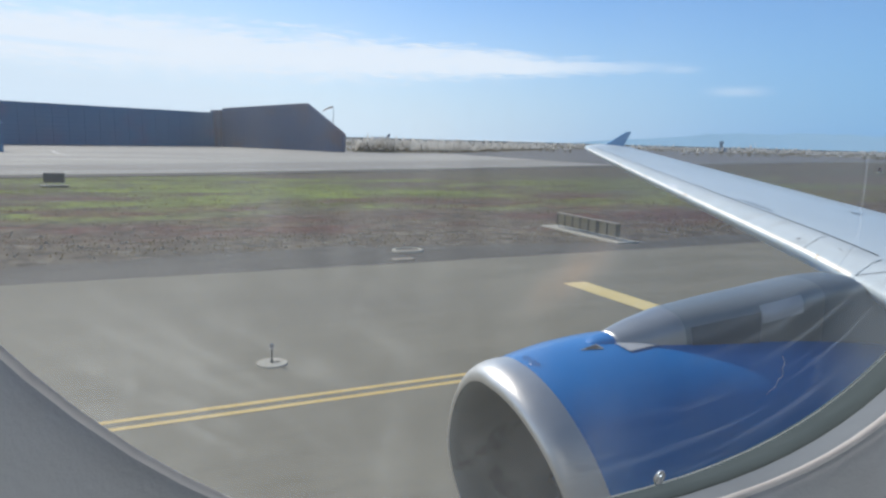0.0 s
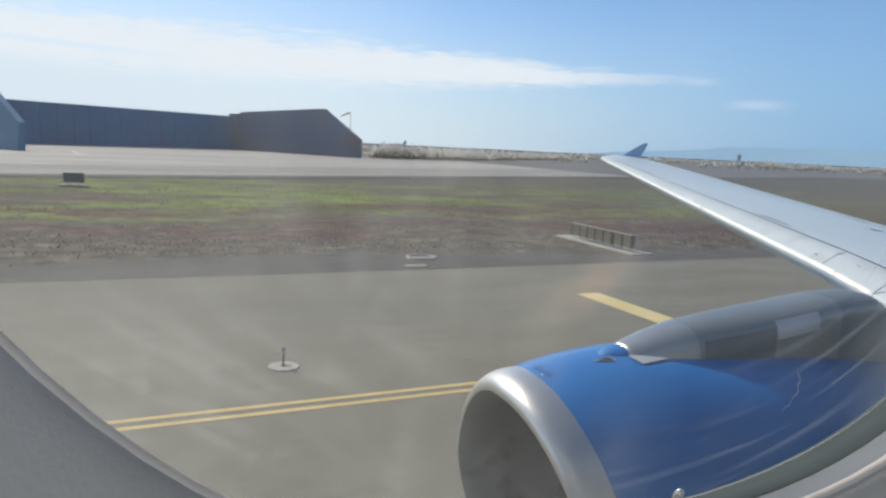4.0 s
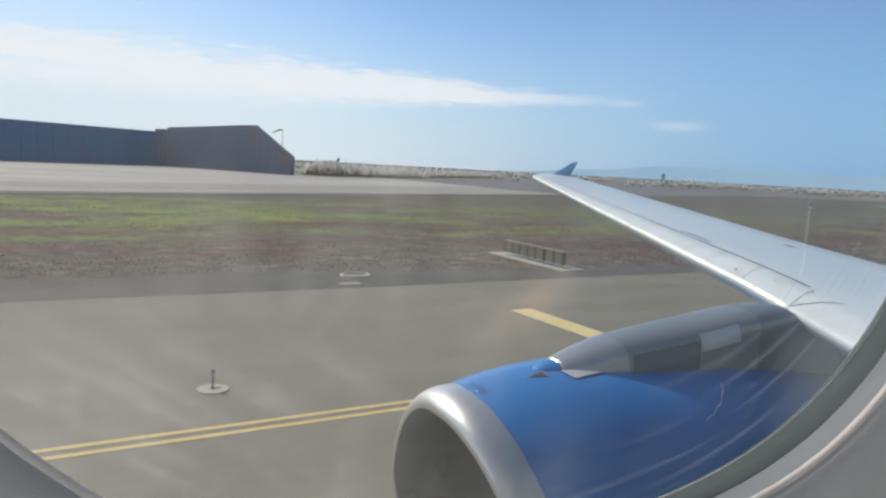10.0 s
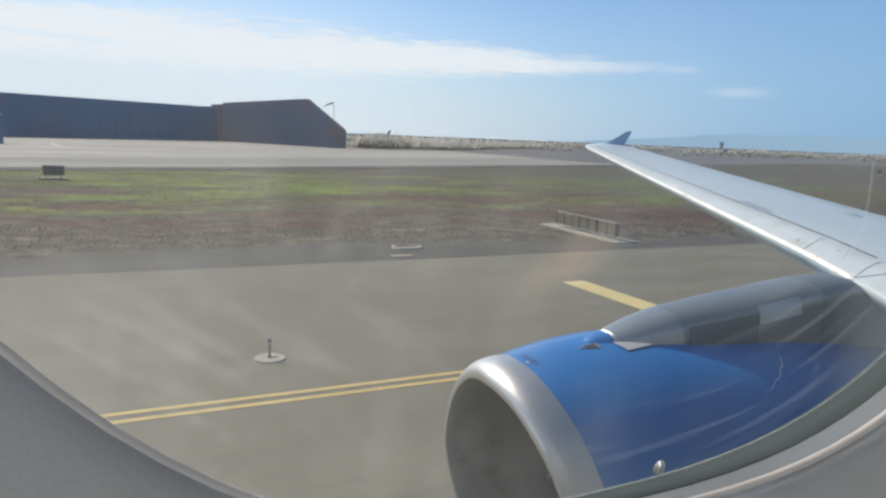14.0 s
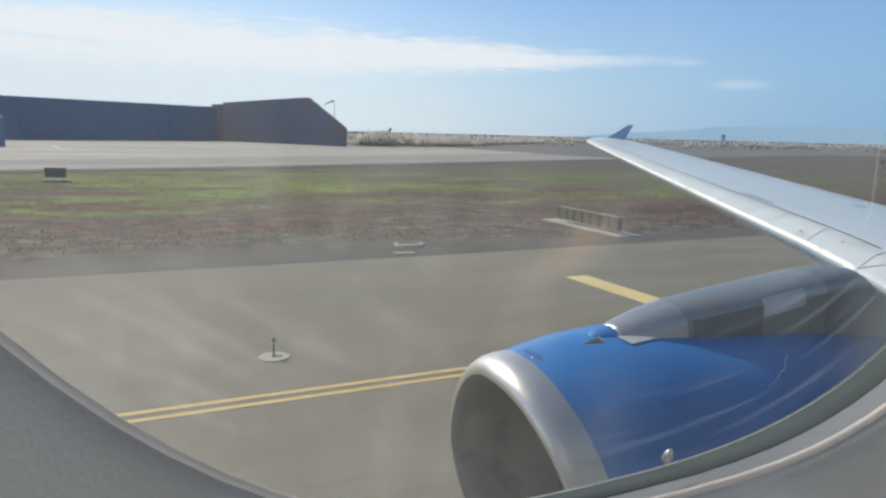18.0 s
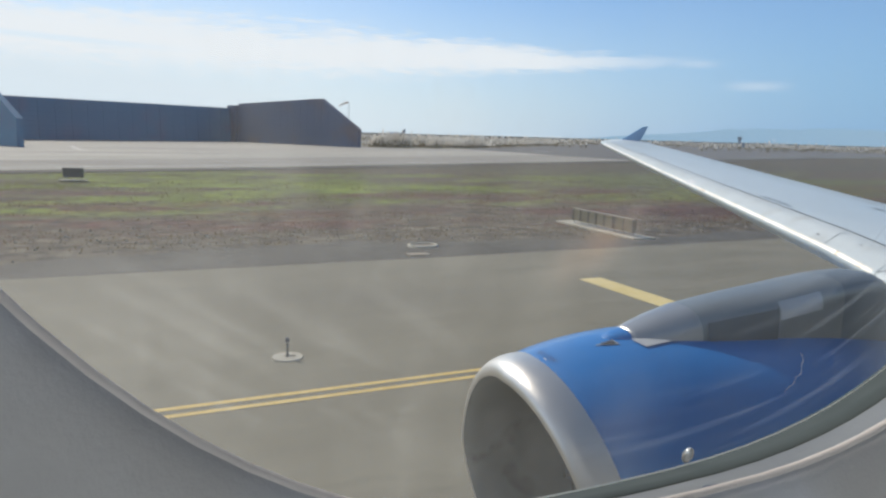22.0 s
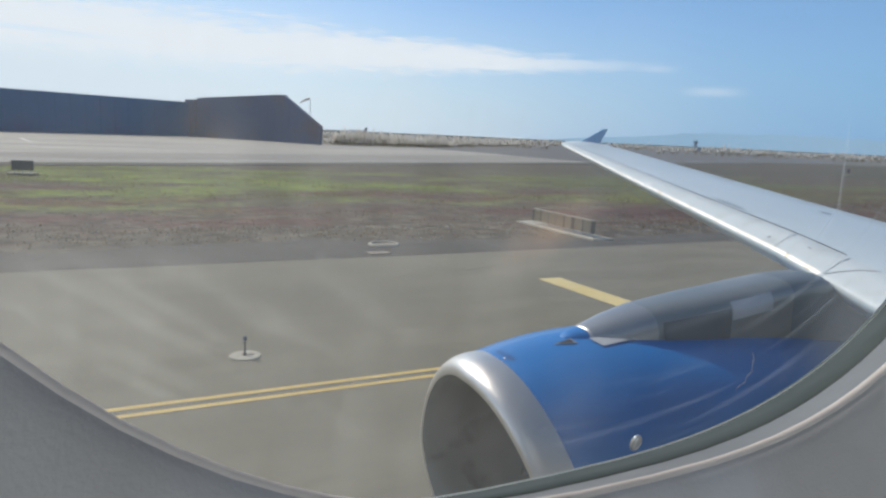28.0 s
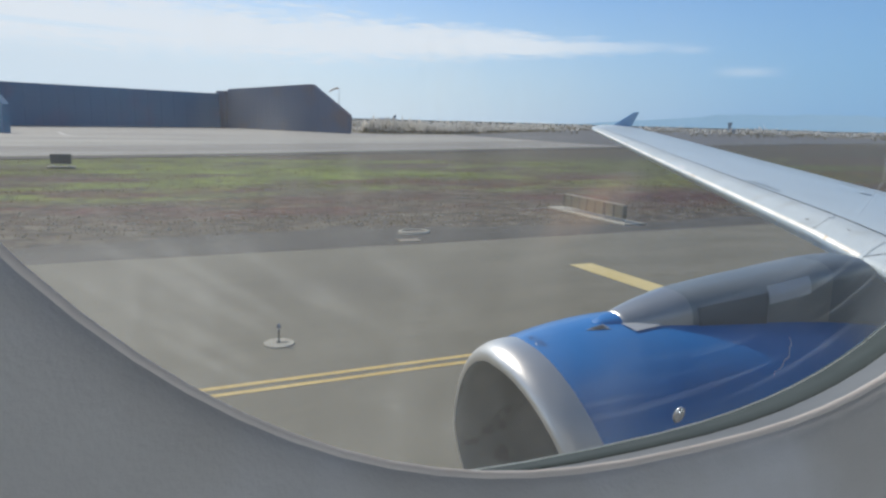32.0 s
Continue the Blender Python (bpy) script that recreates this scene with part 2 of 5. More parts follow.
M_WALLP = material("acoustic_wall_panel", (0.018, 0.145, 0.285), (0.030, 0.185, 0.345), 0.5, 0.6, bump=0.1, bump_scale=4, col_c=(0.05, 0.12, 0.24), c_scale=0.06)
M_WALLW = material("weathered_wall_panel", (0.070, 0.108, 0.190), (0.100, 0.136, 0.225), 0.5, 0.65, col_c=(0.13, 0.112, 0.140), c_scale=0.08)
M_STEEL = material("galvanised_steel", (0.34, 0.35, 0.36), (0.45, 0.46, 0.47), 6.0, 0.45, 0.7)
M_ORANGE = material("faded_orange_fabric", (0.52, 0.38, 0.31), (0.60, 0.46, 0.38), 3.0, 0.8)
M_SIGN_Y = material("yellow_sign_face", (0.70, 0.48, 0.03), (0.78, 0.56, 0.06), 4.0, 0.5)
M_SIGN_K = material("dark_sign_case", (0.05, 0.055, 0.06), (0.09, 0.095, 0.10), 4.0, 0.5)
M_SIGN_R = material("red_sign_face", (0.45, 0.05, 0.04), (0.52, 0.08, 0.06), 4.0, 0.5)
M_RUST = material("weathered_board", (0.22, 0.19, 0.15), (0.32, 0.28, 0.22), 4.0, 0.8)
M_OLIVE = material("olive_sign_case", (0.095, 0.088, 0.055), (0.15, 0.135, 0.09), 4.0, 0.7)
M_LENS = material("blue_light_lens", (0.12, 0.14, 0.19), (0.17, 0.19, 0.25), 20.0, 0.2)
# distance haze is mixed into this blue-grey
M_TOWER = material("hazy_tower_grey", (0.16, 0.23, 0.31), (0.21, 0.28, 0.36), 0.5, 0.7)
M_JET = material("white_jet_paint", (0.60, 0.62, 0.64), (0.70, 0.72, 0.74), 0.5, 0.4)


def leaf(name, col_a, col_b, scale):
    """Thin plant matter: half of the light passes through."""
    m = bpy.data.materials.new(name)
    m.use_nodes = True
    n = Nodes(m.node_tree)
    tc = n.add("ShaderNodeTexCoord")
    f = n.ramp(n.math("ADD", n.math("MULTIPLY", n.noise(tc.outputs["Object"], scale, 5.0), 0.5), n.math("MULTIPLY", n.noise(tc.outputs["Object"], scale * 9, 3.0), 0.5)), 0.34, 0.66)
    col = n.mix(f, col_a, col_b)
    d, t, mix = n.add("ShaderNodeBsdfDiffuse"), n.add("ShaderNodeBsdfTranslucent"), n.add("ShaderNodeMixShader")
    n.join(col, d.inputs[0])
    n.join(col, t.inputs[0])
    mix.inputs[0].default_value = 0.5
    n.join(d.outputs[0], mix.inputs[1])
    n.join(t.outputs[0], mix.inputs[2])
    o = n.add("ShaderNodeOutputMaterial")
    n.join(mix.outputs[0], o.inputs[0])
    return m


# paler than the lining, so the rim's lit line is in the colour
M_TRIM = material("lit_rim_cream", (0.53, 0.475, 0.435), (0.60, 0.54, 0.495), 40.0, 0.5)
M_EDGE = leaf("acrylic_edge", (0.66, 0.70, 0.68), (0.76, 0.80, 0.78), 40.0)
M_PLUME = leaf("dry_plume", (0.66, 0.61, 0.53), (0.93, 0.90, 0.84), 0.15)
M_REED = leaf("reed_stems", (0.13, 0.115, 0.075), (0.30, 0.265, 0.19), 0.35)
M_TUFT = leaf("green_tufts", (0.15, 0.185, 0.03), (0.27, 0.305, 0.06), 0.3)
M_RED = leaf("red_brown_herb", (0.18, 0.095, 0.066), (0.27, 0.155, 0.11), 0.5)
M_STRAW = leaf("dry_straw", (0.17, 0.135, 0.08), (0.28, 0.23, 0.145), 0.5)
M_WATER = material("bay_water", (0.16, 0.18, 0.18), (0.20, 0.22, 0.22), 0.02, 0.6, bump=0.2, bump_scale=0.3)


M_LEVEE = material("scrub_bank", (0.10, 0.11, 0.10), (0.17, 0.165, 0.14), 0.05, 0.95)


def ground_material():
    m = bpy.data.materials.new("airfield_earth")
    m.use_nodes = True
    n = Nodes(m.node_tree)
    tc = n.add("ShaderNodeTexCoord")
    mp = n.add("ShaderNodeMapping")
    mp.inputs["Scale"].default_value = (0.75, 1.0, 1.0)
    n.join(tc.outputs["Object"], mp.inputs[0])
    v = mp.outputs[0]
    s = n.add("ShaderNodeSeparateXYZ")
    n.join(tc.outputs["Object"], s.inputs[0])
    wob = n.math("MULTIPLY_ADD", n.noise(v, 0.16, 5.0), 12.0, n.math("SUBTRACT", s.outputs[1], 6.0))
    long = n.add("ShaderNodeMapping")
    long.inputs["Scale"].default_value = (0.45, 1.0, 1.0)
    n.join(tc.outputs["Object"], long.inputs[0])
    strip = long.outputs[0]
    fine = n.noise(v, 0.8, 8.0, 0.75)
    speck = n.noise(v, 0.7, 8.0, 0.78)
    mid = n.noise(strip, 0.30, 8.0, 0.70)
    wide = n.noise(strip, 0.05, 5.0, 0.6)
    broad = n.noise(strip, 0.09, 4.0, 0.6)
    patch = n.noise(strip, 0.16, 8.0, 0.72)
    earth = n.mix(n.ramp(fine, 0.3, 0.7), (0.040, 0.030, 0.020), (0.200, 0.150, 0.100))
    gravel = n.mix(n.ramp(fine, 0.3, 0.7), (0.048, 0.038, 0.027), (0.180, 0.148, 0.108))
    olive = n.mix(fine, (0.055, 0.052, 0.028), (0.130, 0.120, 0.070))
    red = n.mix(n.ramp(fine, 0.3, 0.7), (0.042, 0.010, 0.008), (0.165, 0.048, 0.034))
    green = n.mix(fine, (0.105, 0.150, 0.010), (0.295, 0.375, 0.038))
    col = n.mix(n.ramp(wob, 33.0, 25.0), earth, gravel)
    col = n.mix(n.math("MULTIPLY", n.ramp(wob, 44.0, 54.0), n.ramp(wide, 0.36, 0.56)), col, olive)
    red_zone = n.math("MULTIPLY", n.math("MULTIPLY", n.ramp(wob, 30.0, 34.0), n.ramp(wob, 62.0, 42.0)), n.ramp(n.math("ADD", n.math("MULTIPLY", mid, 0.55), n.math("MULTIPLY", broad, 0.45)), 0.475, 0.53))
    col = n.mix(red_zone, col, red)
    green_zone = n.math("MULTIPLY", n.math("MULTIPLY", n.ramp(wob, 36.0, 44.0), n.ramp(wob, 84.0, 72.0)), n.ramp(n.math("ADD", n.math("MULTIPLY", patch, 0.5), n.math("MULTIPLY", wide, 0.5)), 0.445, 0.54))
    green_zone = n.math("MULTIPLY", green_zone, n.math("MULTIPLY_ADD", n.ramp(s.outputs[0], 62.0, 22.0), 0.65, 0.35))
    col = n.mix(green_zone, col, green)
    col = n.mix(n.math("MULTIPLY", n.ramp(speck, 0.54, 0.62), 0.85), col, (0.030, 0.025, 0.018))
    tone = n.ramp(n.noise(v, 0.28, 8.0, 0.75), 0.40, 0.58)
    col = n.mix(n.math("MULTIPLY", tone, 0.45), col, (0.035, 0.028, 0.02))
    pale = n.math("MULTIPLY", n.ramp(wob, 40.0, 30.0), n.ramp(n.noise(v, 0.6, 8.0, 0.78), 0.54, 0.62))
    col = n.mix(n.math("MULTIPLY", pale, 0.6), col, (0.29, 0.25, 0.20))
    # clumps of dark herbs and lighter dry tufts
    deep = n.add("ShaderNodeMapping")
    deep.inputs["Scale"].default_value = (1.0, 0.5, 1.0)
    n.join(tc.outputs["Object"], deep.inputs[0])
    grit = n.noise(deep.outputs[0], 1.9, 3.0, 0.65)
    col = n.mix(n.math("MULTIPLY", n.ramp(grit, 0.53, 0.63), 0.6), col, (0.034, 0.027, 0.018))
    col = n.mix(n.math("MULTIPLY", n.ramp(grit, 0.46, 0.36), 0.20), col, (0.24, 0.20, 0.14))
    marsh = n.mix(n.noise(v, 0.05, 6.0, 0.7), (0.155, 0.142, 0.115), (0.25, 0.232, 0.19))
    col = n.mix(n.ramp(s.outputs[1], 150.0, 220.0), col, marsh)
    p = n.add("ShaderNodeBsdfPrincipled")
    n.join(col, p.inputs["Base Color"])
    p.inputs["Roughness"].default_value = 0.95
    b = n.add("ShaderNodeBump")
    b.inputs["Strength"].default_value = 0.6
    b.inputs["Distance"].default_value = 0.08
    n.put(b.inputs["Height"], fine)
    n.join(b.outputs[0], p.inputs["Normal"])
    o = n.add("ShaderNodeOutputMaterial")
    n.join(p.outputs[0], o.inputs[0])
    return m


M_EARTH = ground_material()


def pane_material():
    """Acrylic with dust film, fine circular rub marks and haze added to the film."""
    m = bpy.data.materials.new("dusty_acrylic")
    m.use_nodes = True
    n = Nodes(m.node_tree)
    tc = n.add("ShaderNodeTexCoord")
    s = n.add("ShaderNodeSeparateXYZ")
    n.join(tc.outputs["Object"], s.inputs[0])
    dx = n.math("DIVIDE", n.math("SUBTRACT", s.outputs[0], 0.125), 0.2375)
    dz = n.math("DIVIDE", n.math("SUBTRACT", s.outputs[2], 4.70), 0.3028)
    rad = n.math("POWER", n.math("ADD", n.math("POWER", n.math("ABSOLUTE", dx), 2.6), n.math("POWER", n.math("ABSOLUTE", dz), 2.6)), 1 / 2.6)
    ang = n.math("ARCTAN2", dz, dx)
    ring = n.add("ShaderNodeCombineXYZ")
    n.put(ring.inputs[0], n.math("MULTIPLY", rad, 60.0))
    n.put(ring.inputs[1], n.math("MULTIPLY", ang, 1.3))
    rub = n.ramp(n.noise(ring.outputs[0], 1.6, 3.0, 0.5), 0.50, 0.78)
    rub = n.math("MULTIPLY", rub, n.math("MULTIPLY", n.ramp(rad, 0.80, 0.96), n.ramp(dx, -0.10, 0.14)))
    smear = n.add("ShaderNodeMapping")
    smear.inputs["Scale"].default_value = (1.0, 1.0, 0.3)
    smear.inputs["Rotation"].default_value = (0, 0.25, 0)
    n.join(tc.outputs["Object"], smear.inputs[0])
    cloud = n.math("ADD", n.math("MULTIPLY", n.ramp(n.noise(smear.outputs[0], 34.0, 3.0), 0.38, 0.72), 0.7), n.math("MULTIPLY", n.ramp(n.noise(tc.outputs["Object"], 150.0, 4.0), 0.5, 0.75), 0.4))
    # film is thicker low on the left, thinner towards the aft side
    low = n.math("MULTIPLY_ADD", n.ramp(dz, -0.70, -0.80), 0.95, 0.1)
    thick = n.math("MULTIPLY_ADD", n.math("MULTIPLY", n.ramp(dx, 0.12, -0.34), low), 1.1, 0.5)
    thick = n.math("MULTIPLY_ADD", n.math("MULTIPLY", n.ramp(dx, -0.30, -0.62), low), 0.5, thick)
    mid_veil = n.math("MULTIPLY", n.ramp(n.math("ABSOLUTE", n.math("SUBTRACT", dx, 0.02)), 0.2, 0.02), n.ramp(dz, -0.89, -0.76))
    thick = n.math("MULTIPLY_ADD", mid_veil, 0.25, thick)
    thin_low = n.math("MULTIPLY", n.ramp(dx, -0.28, -0.06), n.ramp(dz, -0.80, -0.91))
    thick = n.math("MULTIPLY", thick, n.math("MULTIPLY_ADD", thin_low, -0.35, 1.0))
    # an orange oval patch, a long scratch and thicker grime in the aft corner
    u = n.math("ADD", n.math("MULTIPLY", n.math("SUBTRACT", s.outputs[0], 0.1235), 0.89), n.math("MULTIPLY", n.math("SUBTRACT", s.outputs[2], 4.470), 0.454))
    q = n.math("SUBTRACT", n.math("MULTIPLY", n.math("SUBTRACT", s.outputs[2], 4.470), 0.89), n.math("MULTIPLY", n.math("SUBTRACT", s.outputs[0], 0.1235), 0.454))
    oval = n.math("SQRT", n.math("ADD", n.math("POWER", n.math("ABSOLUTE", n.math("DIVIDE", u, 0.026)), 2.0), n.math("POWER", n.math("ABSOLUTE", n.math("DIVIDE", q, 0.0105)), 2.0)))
    orange_patch = n.math("MULTIPLY", n.ramp(oval, 1.0, 0.0), n.math("MULTIPLY_ADD", cloud, 0.7, 0.5))
    bent = n.math("MULTIPLY", n.math("MAXIMUM", n.math("SUBTRACT", 4.476, s.outputs[2]), 0.0), 0.9)
    off = n.math("ABSOLUTE", n.math("ADD", n.math("SUBTRACT", s.outputs[0], 0.2535), bent))
    scratch = n.math("MULTIPLY", n.ramp(off, 0.0011, 0.0001), n.math("MULTIPLY", n.ramp(s.outputs[2], 4.512, 4.50), n.ramp(s.outputs[2], 4.461, 4.468)))
    # upright cloudy patches, plus flat terms that lay the view's haze into the film
    column = n.add("ShaderNodeMapping")
    column.inputs["Scale"].default_value = (1.0, 1.0, 0.45)
    n.join(tc.outputs["Object"], column.inputs[0])
    haze_film = n.ramp(n.noise(column.outputs[0], 62.0, 3.0, 0.5), 0.40, 0.68)
    haze_film = n.math("MULTIPLY", haze_film, n.math("MULTIPLY", n.ramp(n.math("ABSOLUTE", n.math("ADD", dx, 0.28)), 0.30, 0.06), n.ramp(n.math("ABSOLUTE", n.math("ADD", dz, 0.68)), 0.12, 0.03)))
    haze_film = n.math("MULTIPLY_ADD", n.math("MULTIPLY", n.ramp(dx, 0.08, -0.12), n.ramp(n.math("ABSOLUTE", n.math("ADD", dz, 0.68)), 0.15, 0.05)), 0.24, haze_film)
    haze_film = n.math("MULTIPLY_ADD", n.math("MULTIPLY", n.ramp(dx, 0.0, 0.12), n.ramp(dz, -0.74, -0.66)), 0.5, haze_film)
    grime = n.math("MULTIPLY", n.ramp(dx, 0.46, 0.62), n.ramp(dz, -0.74, -0.86))
    slant = n.add("ShaderNodeCombineXYZ")
    n.put(slant.inputs[0], n.math("SUBTRACT", n.math("MULTIPLY", s.outputs[0], 0.16), n.math("MULTIPLY", s.outputs[2], 0.11)))
    n.put(slant.inputs[1], n.math("ADD", n.math("MULTIPLY", s.outputs[0], 0.80), n.math("MULTIPLY", s.outputs[2], 1.15)))
    wipes = n.math("MULTIPLY", n.ramp(n.noise(slant.outputs[0], 70.0, 4.0, 0.55), 0.45, 0.72), n.math("MULTIPLY", n.ramp(dx, -0.12, -0.36), n.ramp(dz, -0.70, -0.80)))
    grime = n.math("ADD", grime, n.math("MULTIPLY", wipes, 1.1))
    bloom = n.math("MULTIPLY", n.ramp(dz, -0.86, -0.96), n.ramp(n.math("ABSOLUTE", n.math("ADD", dx, 0.02)), 0.3, 0.05))
    grime = n.math("ADD", grime, n.math("MULTIPLY", bloom, n.math("MULTIPLY_ADD", cloud, 0.35, 0.15)))
    extra = n.math("ADD", n.math("MULTIPLY", orange_patch, 0.20), n.math("ADD", n.math("MULTIPLY", scratch, 0.12), n.math("MULTIPLY", grime, 0.10)))
    film = n.math("ADD", n.math("ADD", n.math("MULTIPLY_ADD", haze_film, 0.085, extra), 0.011), n.math("ADD", n.math("MULTIPLY", rub, 0.115), n.math("MULTIPLY", n.math("MULTIPLY_ADD", cloud, 0.065, 0.048), thick)))
    clear = n.add("ShaderNodeBsdfTransparent")
    dust = n.add("ShaderNodeBsdfTranslucent")
    # film colour turns blue aft, to stand in for the bluish haze there
    n.put(dust.inputs[0], n.mix(n.math("MULTIPLY", orange_patch, 0.9, clamp=True), n.mix(n.ramp(dx, -0.1, 0.15), (0.8, 0.79, 0.735), (0.70, 0.78, 0.86)), (0.86, 0.56, 0.36)))
    mix = n.add("ShaderNodeMixShader")
    n.put(mix.inputs[0], film)
    n.join(clear.outputs[0], mix.inputs[1])
    n.join(dust.outputs[0], mix.inputs[2])
    o = n.add("ShaderNodeOutputMaterial")
    n.join(mix.outputs[0], o.inputs[0])
    return m


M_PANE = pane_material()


# emits its own colour; distance haze is put into that colour
def glow_backdrop(name, col, strength):
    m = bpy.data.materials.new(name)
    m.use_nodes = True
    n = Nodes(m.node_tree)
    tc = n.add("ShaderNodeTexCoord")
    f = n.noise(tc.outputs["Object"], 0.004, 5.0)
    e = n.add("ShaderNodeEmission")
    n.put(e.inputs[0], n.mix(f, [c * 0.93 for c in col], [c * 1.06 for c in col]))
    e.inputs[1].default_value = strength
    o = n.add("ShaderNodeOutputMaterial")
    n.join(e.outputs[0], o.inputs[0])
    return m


M_HILL = glow_backdrop("glowing_blue_hills", (0.275, 0.445, 0.61), 0.95)
M_HILL_PALE = glow_backdrop("glowing_pale_shore", (0.60, 0.73, 0.84), 1.0)


# ---------- mesh helpers ----------
def mesh_of(name, verts, faces, mat, smooth=False):
    me = bpy.data.meshes.new(name)
    me.from_pydata([tuple(v) for v in verts], [], faces)
    me.materials.append(mat)
    if smooth:
        me.shade_smooth()
    me.update()
    return me


def finish(bm, name, mat, smooth=False):
    me = bpy.data.meshes.new(name)
    bmesh.ops.recalc_face_normals(bm, faces=bm.faces)
    bm.to_mesh(me)
    bm.free()
    me.materials.append(mat)
    if smooth:
        me.shade_smooth()
    return me


def part(name, data, mat, parent, label="", smooth=False):
    """One mesh object under a thing or a part; data is a bmesh or a mesh."""
    me = finish(data, name, mat, smooth) if isinstance(data, bmesh.types.BMesh) else data
    ob = new(name, me)
    ob.parent = parent
    if label:
        ob["label"] = label
    return ob


def thing(name, label, category, group="", kind="", at=(0, 0, 0)):
    ob = new(name)
    ob.location = at
    return tagged(ob, label, category, group, kind)


def box(bm, cx, cy, cz, sx, sy, sz, bevel=0.0, turn=0.0):
    got = bmesh.ops.create_cube(bm, size=1.0)["verts"]
    m = Matrix.Translation((cx, cy, cz)) @ Matrix.Rotation(turn, 4, "Z") @ Matrix.Diagonal((sx, sy, sz, 1))
    bmesh.ops.transform(bm, matrix=m, verts=got)
    if bevel:
        edges = list({e for v in got for e in v.link_edges})
        bmesh.ops.bevel(bm, geom=edges, offset=bevel, segments=2, affect="EDGES", profile=0.6)
    return bm


def rod(bm, a, b, r1, r2=None, seg=10):
    a, b = Vector(a), Vector(b)
    d = b - a
    m = Matrix.Translation((a + b) / 2) @ d.to_track_quat("Z", "Y").to_matrix().to_4x4()
    bmesh.ops.create_cone(bm, cap_ends=True, segments=seg, radius1=r1, radius2=r1 if r2 is None else r2, depth=d.length, matrix=m)
    return bm


def slab(points, top, depth):
    """A flat plate over a plan outline."""
    bm = bmesh.new()
    f = bm.faces.new([bm.verts.new((x, y, top)) for x, y in points])
    got = bmesh.ops.extrude_face_region(bm, geom=[f])["geom"]
    bmesh.ops.translate(bm, vec=(0, 0, -depth), verts=[g for g in got if isinstance(g, bmesh.types.BMVert)])
    bmesh.ops.recalc_face_normals(bm, faces=bm.faces)
    return bm


def loft(rings, closed=True, caps=False):
    n = len(rings[0])
    verts = [v for ring in rings for v in ring]
    faces = []
    for i in range(len(rings) - 1):
        for j in range(n if closed else n - 1):
            k = (j + 1) % n
            faces.append((i * n + j, i * n + k, (i + 1) * n + k, (i + 1) * n + j))
    if caps:
        faces.append(tuple(range(n - 1, -1, -1)))
        faces.append(tuple(range((len(rings) - 1) * n, len(rings) * n)))
    return verts, faces


# ---------- ground and pavements ----------
ground_mesh = mesh_of("ground", [(-4600, -4600, -0.06), (4600, -4600, -0.06), (4600, 4600, -0.06), (-4600, 4600, -0.06)], [(0, 1, 2, 3)], M_EARTH)
tagged(new("ground", ground_mesh), "flat airfield earth with patchy grass and red-brown herbs", "ground", kind="structure")

EDGE_Y = 23.1
near_outline = [(-260, -40), (330, -40), (330, 130), (215, 118), (168, 62), (150, 38), (120, EDGE_Y + 2.5), (60, EDGE_Y + 0.9), (28, EDGE_Y + 0.35), (10, EDGE_Y), (-260, EDGE_Y)]
tagged(new("road_taxiway", finish(slab(near_outline, 0.0, 0.1), "road_taxiway", M_PAVE)), "grey worn asphalt taxiway under the aircraft", "taxiway", kind="structure")

rng = random.Random(4)
soft_edge = [(x, 26.6 + 0.9 * math.sin(x * 0.21) + rng.uniform(-0.5, 0.5) - 0.012 * x) for x in range(-100, 121, 2)]
shoulder = [(120, EDGE_Y + 1.1), (60, EDGE_Y + 0.85), (28, EDGE_Y + 0.3), (10, EDGE_Y - 0.05), (-100, EDGE_Y - 0.05)] + soft_edge
tagged(new("pavement_shoulder", finish(slab(shoulder, -0.012, 0.06), "pavement_shoulder", M_SHOULDER)), "dark ragged asphalt shoulder along the taxiway", "shoulder", kind="structure")

apron_outline = [(-320, 20), (-60, 62), (-11, 77.6), (10.5, 84.2), (44.4, 98.2), (83.4, 114.9), (100, 121.5), (100, 207), (76, 196.5), (67, 204), (60, 300), (-320, 300)]
tagged(new("pavement_apron", finish(slab(apron_outline, 0.0, 0.1), "pavement_apron", M_APRON)), "pale concrete apron and far taxiway", "apron", kind="structure")

aft_outline = [(100, 121.5), (200, 160), (430, 238), (430, 520), (317, 439), (160, 264), (100, 207)]
tagged(new("pavement_aft", finish(slab(aft_outline, 0.0, 0.1), "pavement_aft", M_DARKPAVE)), "darker asphalt of the far taxiway", "taxiway", kind="structure")

verge = [(-320, 12), (-60, 57), (-11, 72.5), (10.5, 79), (44.4, 92.5), (83.4, 108.5), (200, 153), (200, 160), (83.4, 114.9), (44.4, 98.2), (10.5, 84.2), (-11, 77.6), (-60, 62), (-320, 20)]
tagged(new("pavement_verge", finish(slab(verge, -0.01, 0.06), "pavement_verge", M_SHOULDER)), "dark asphalt strip edging the far taxiway", "shoulder", kind="structure")

runway = [(-900, 1180), (1500, 1235), (1500, 1290), (-900, 1235)]
tagged(new("road_runway", finish(slab(runway, 0.03, 0.12), "road_runway", M_APRON)), "pale runway strip far across the marsh", "runway", kind="structure")

lane = [(-320, 21), (-60, 63.5), (-11, 79), (10.5, 85.6), (44.4, 99.8), (83.4, 116.6), (99.5, 123.5), (99.5, 152), (83.4, 144), (44.4, 125), (10.5, 108), (-11, 99), (-60, 76), (-320, 30)]
tagged(new("pavement_lane", finish(slab(lane, 0.005, 0.004), "pavement_lane", M_LANE)), "greyer worn lane of the far taxiway", "taxiway", kind="structure")
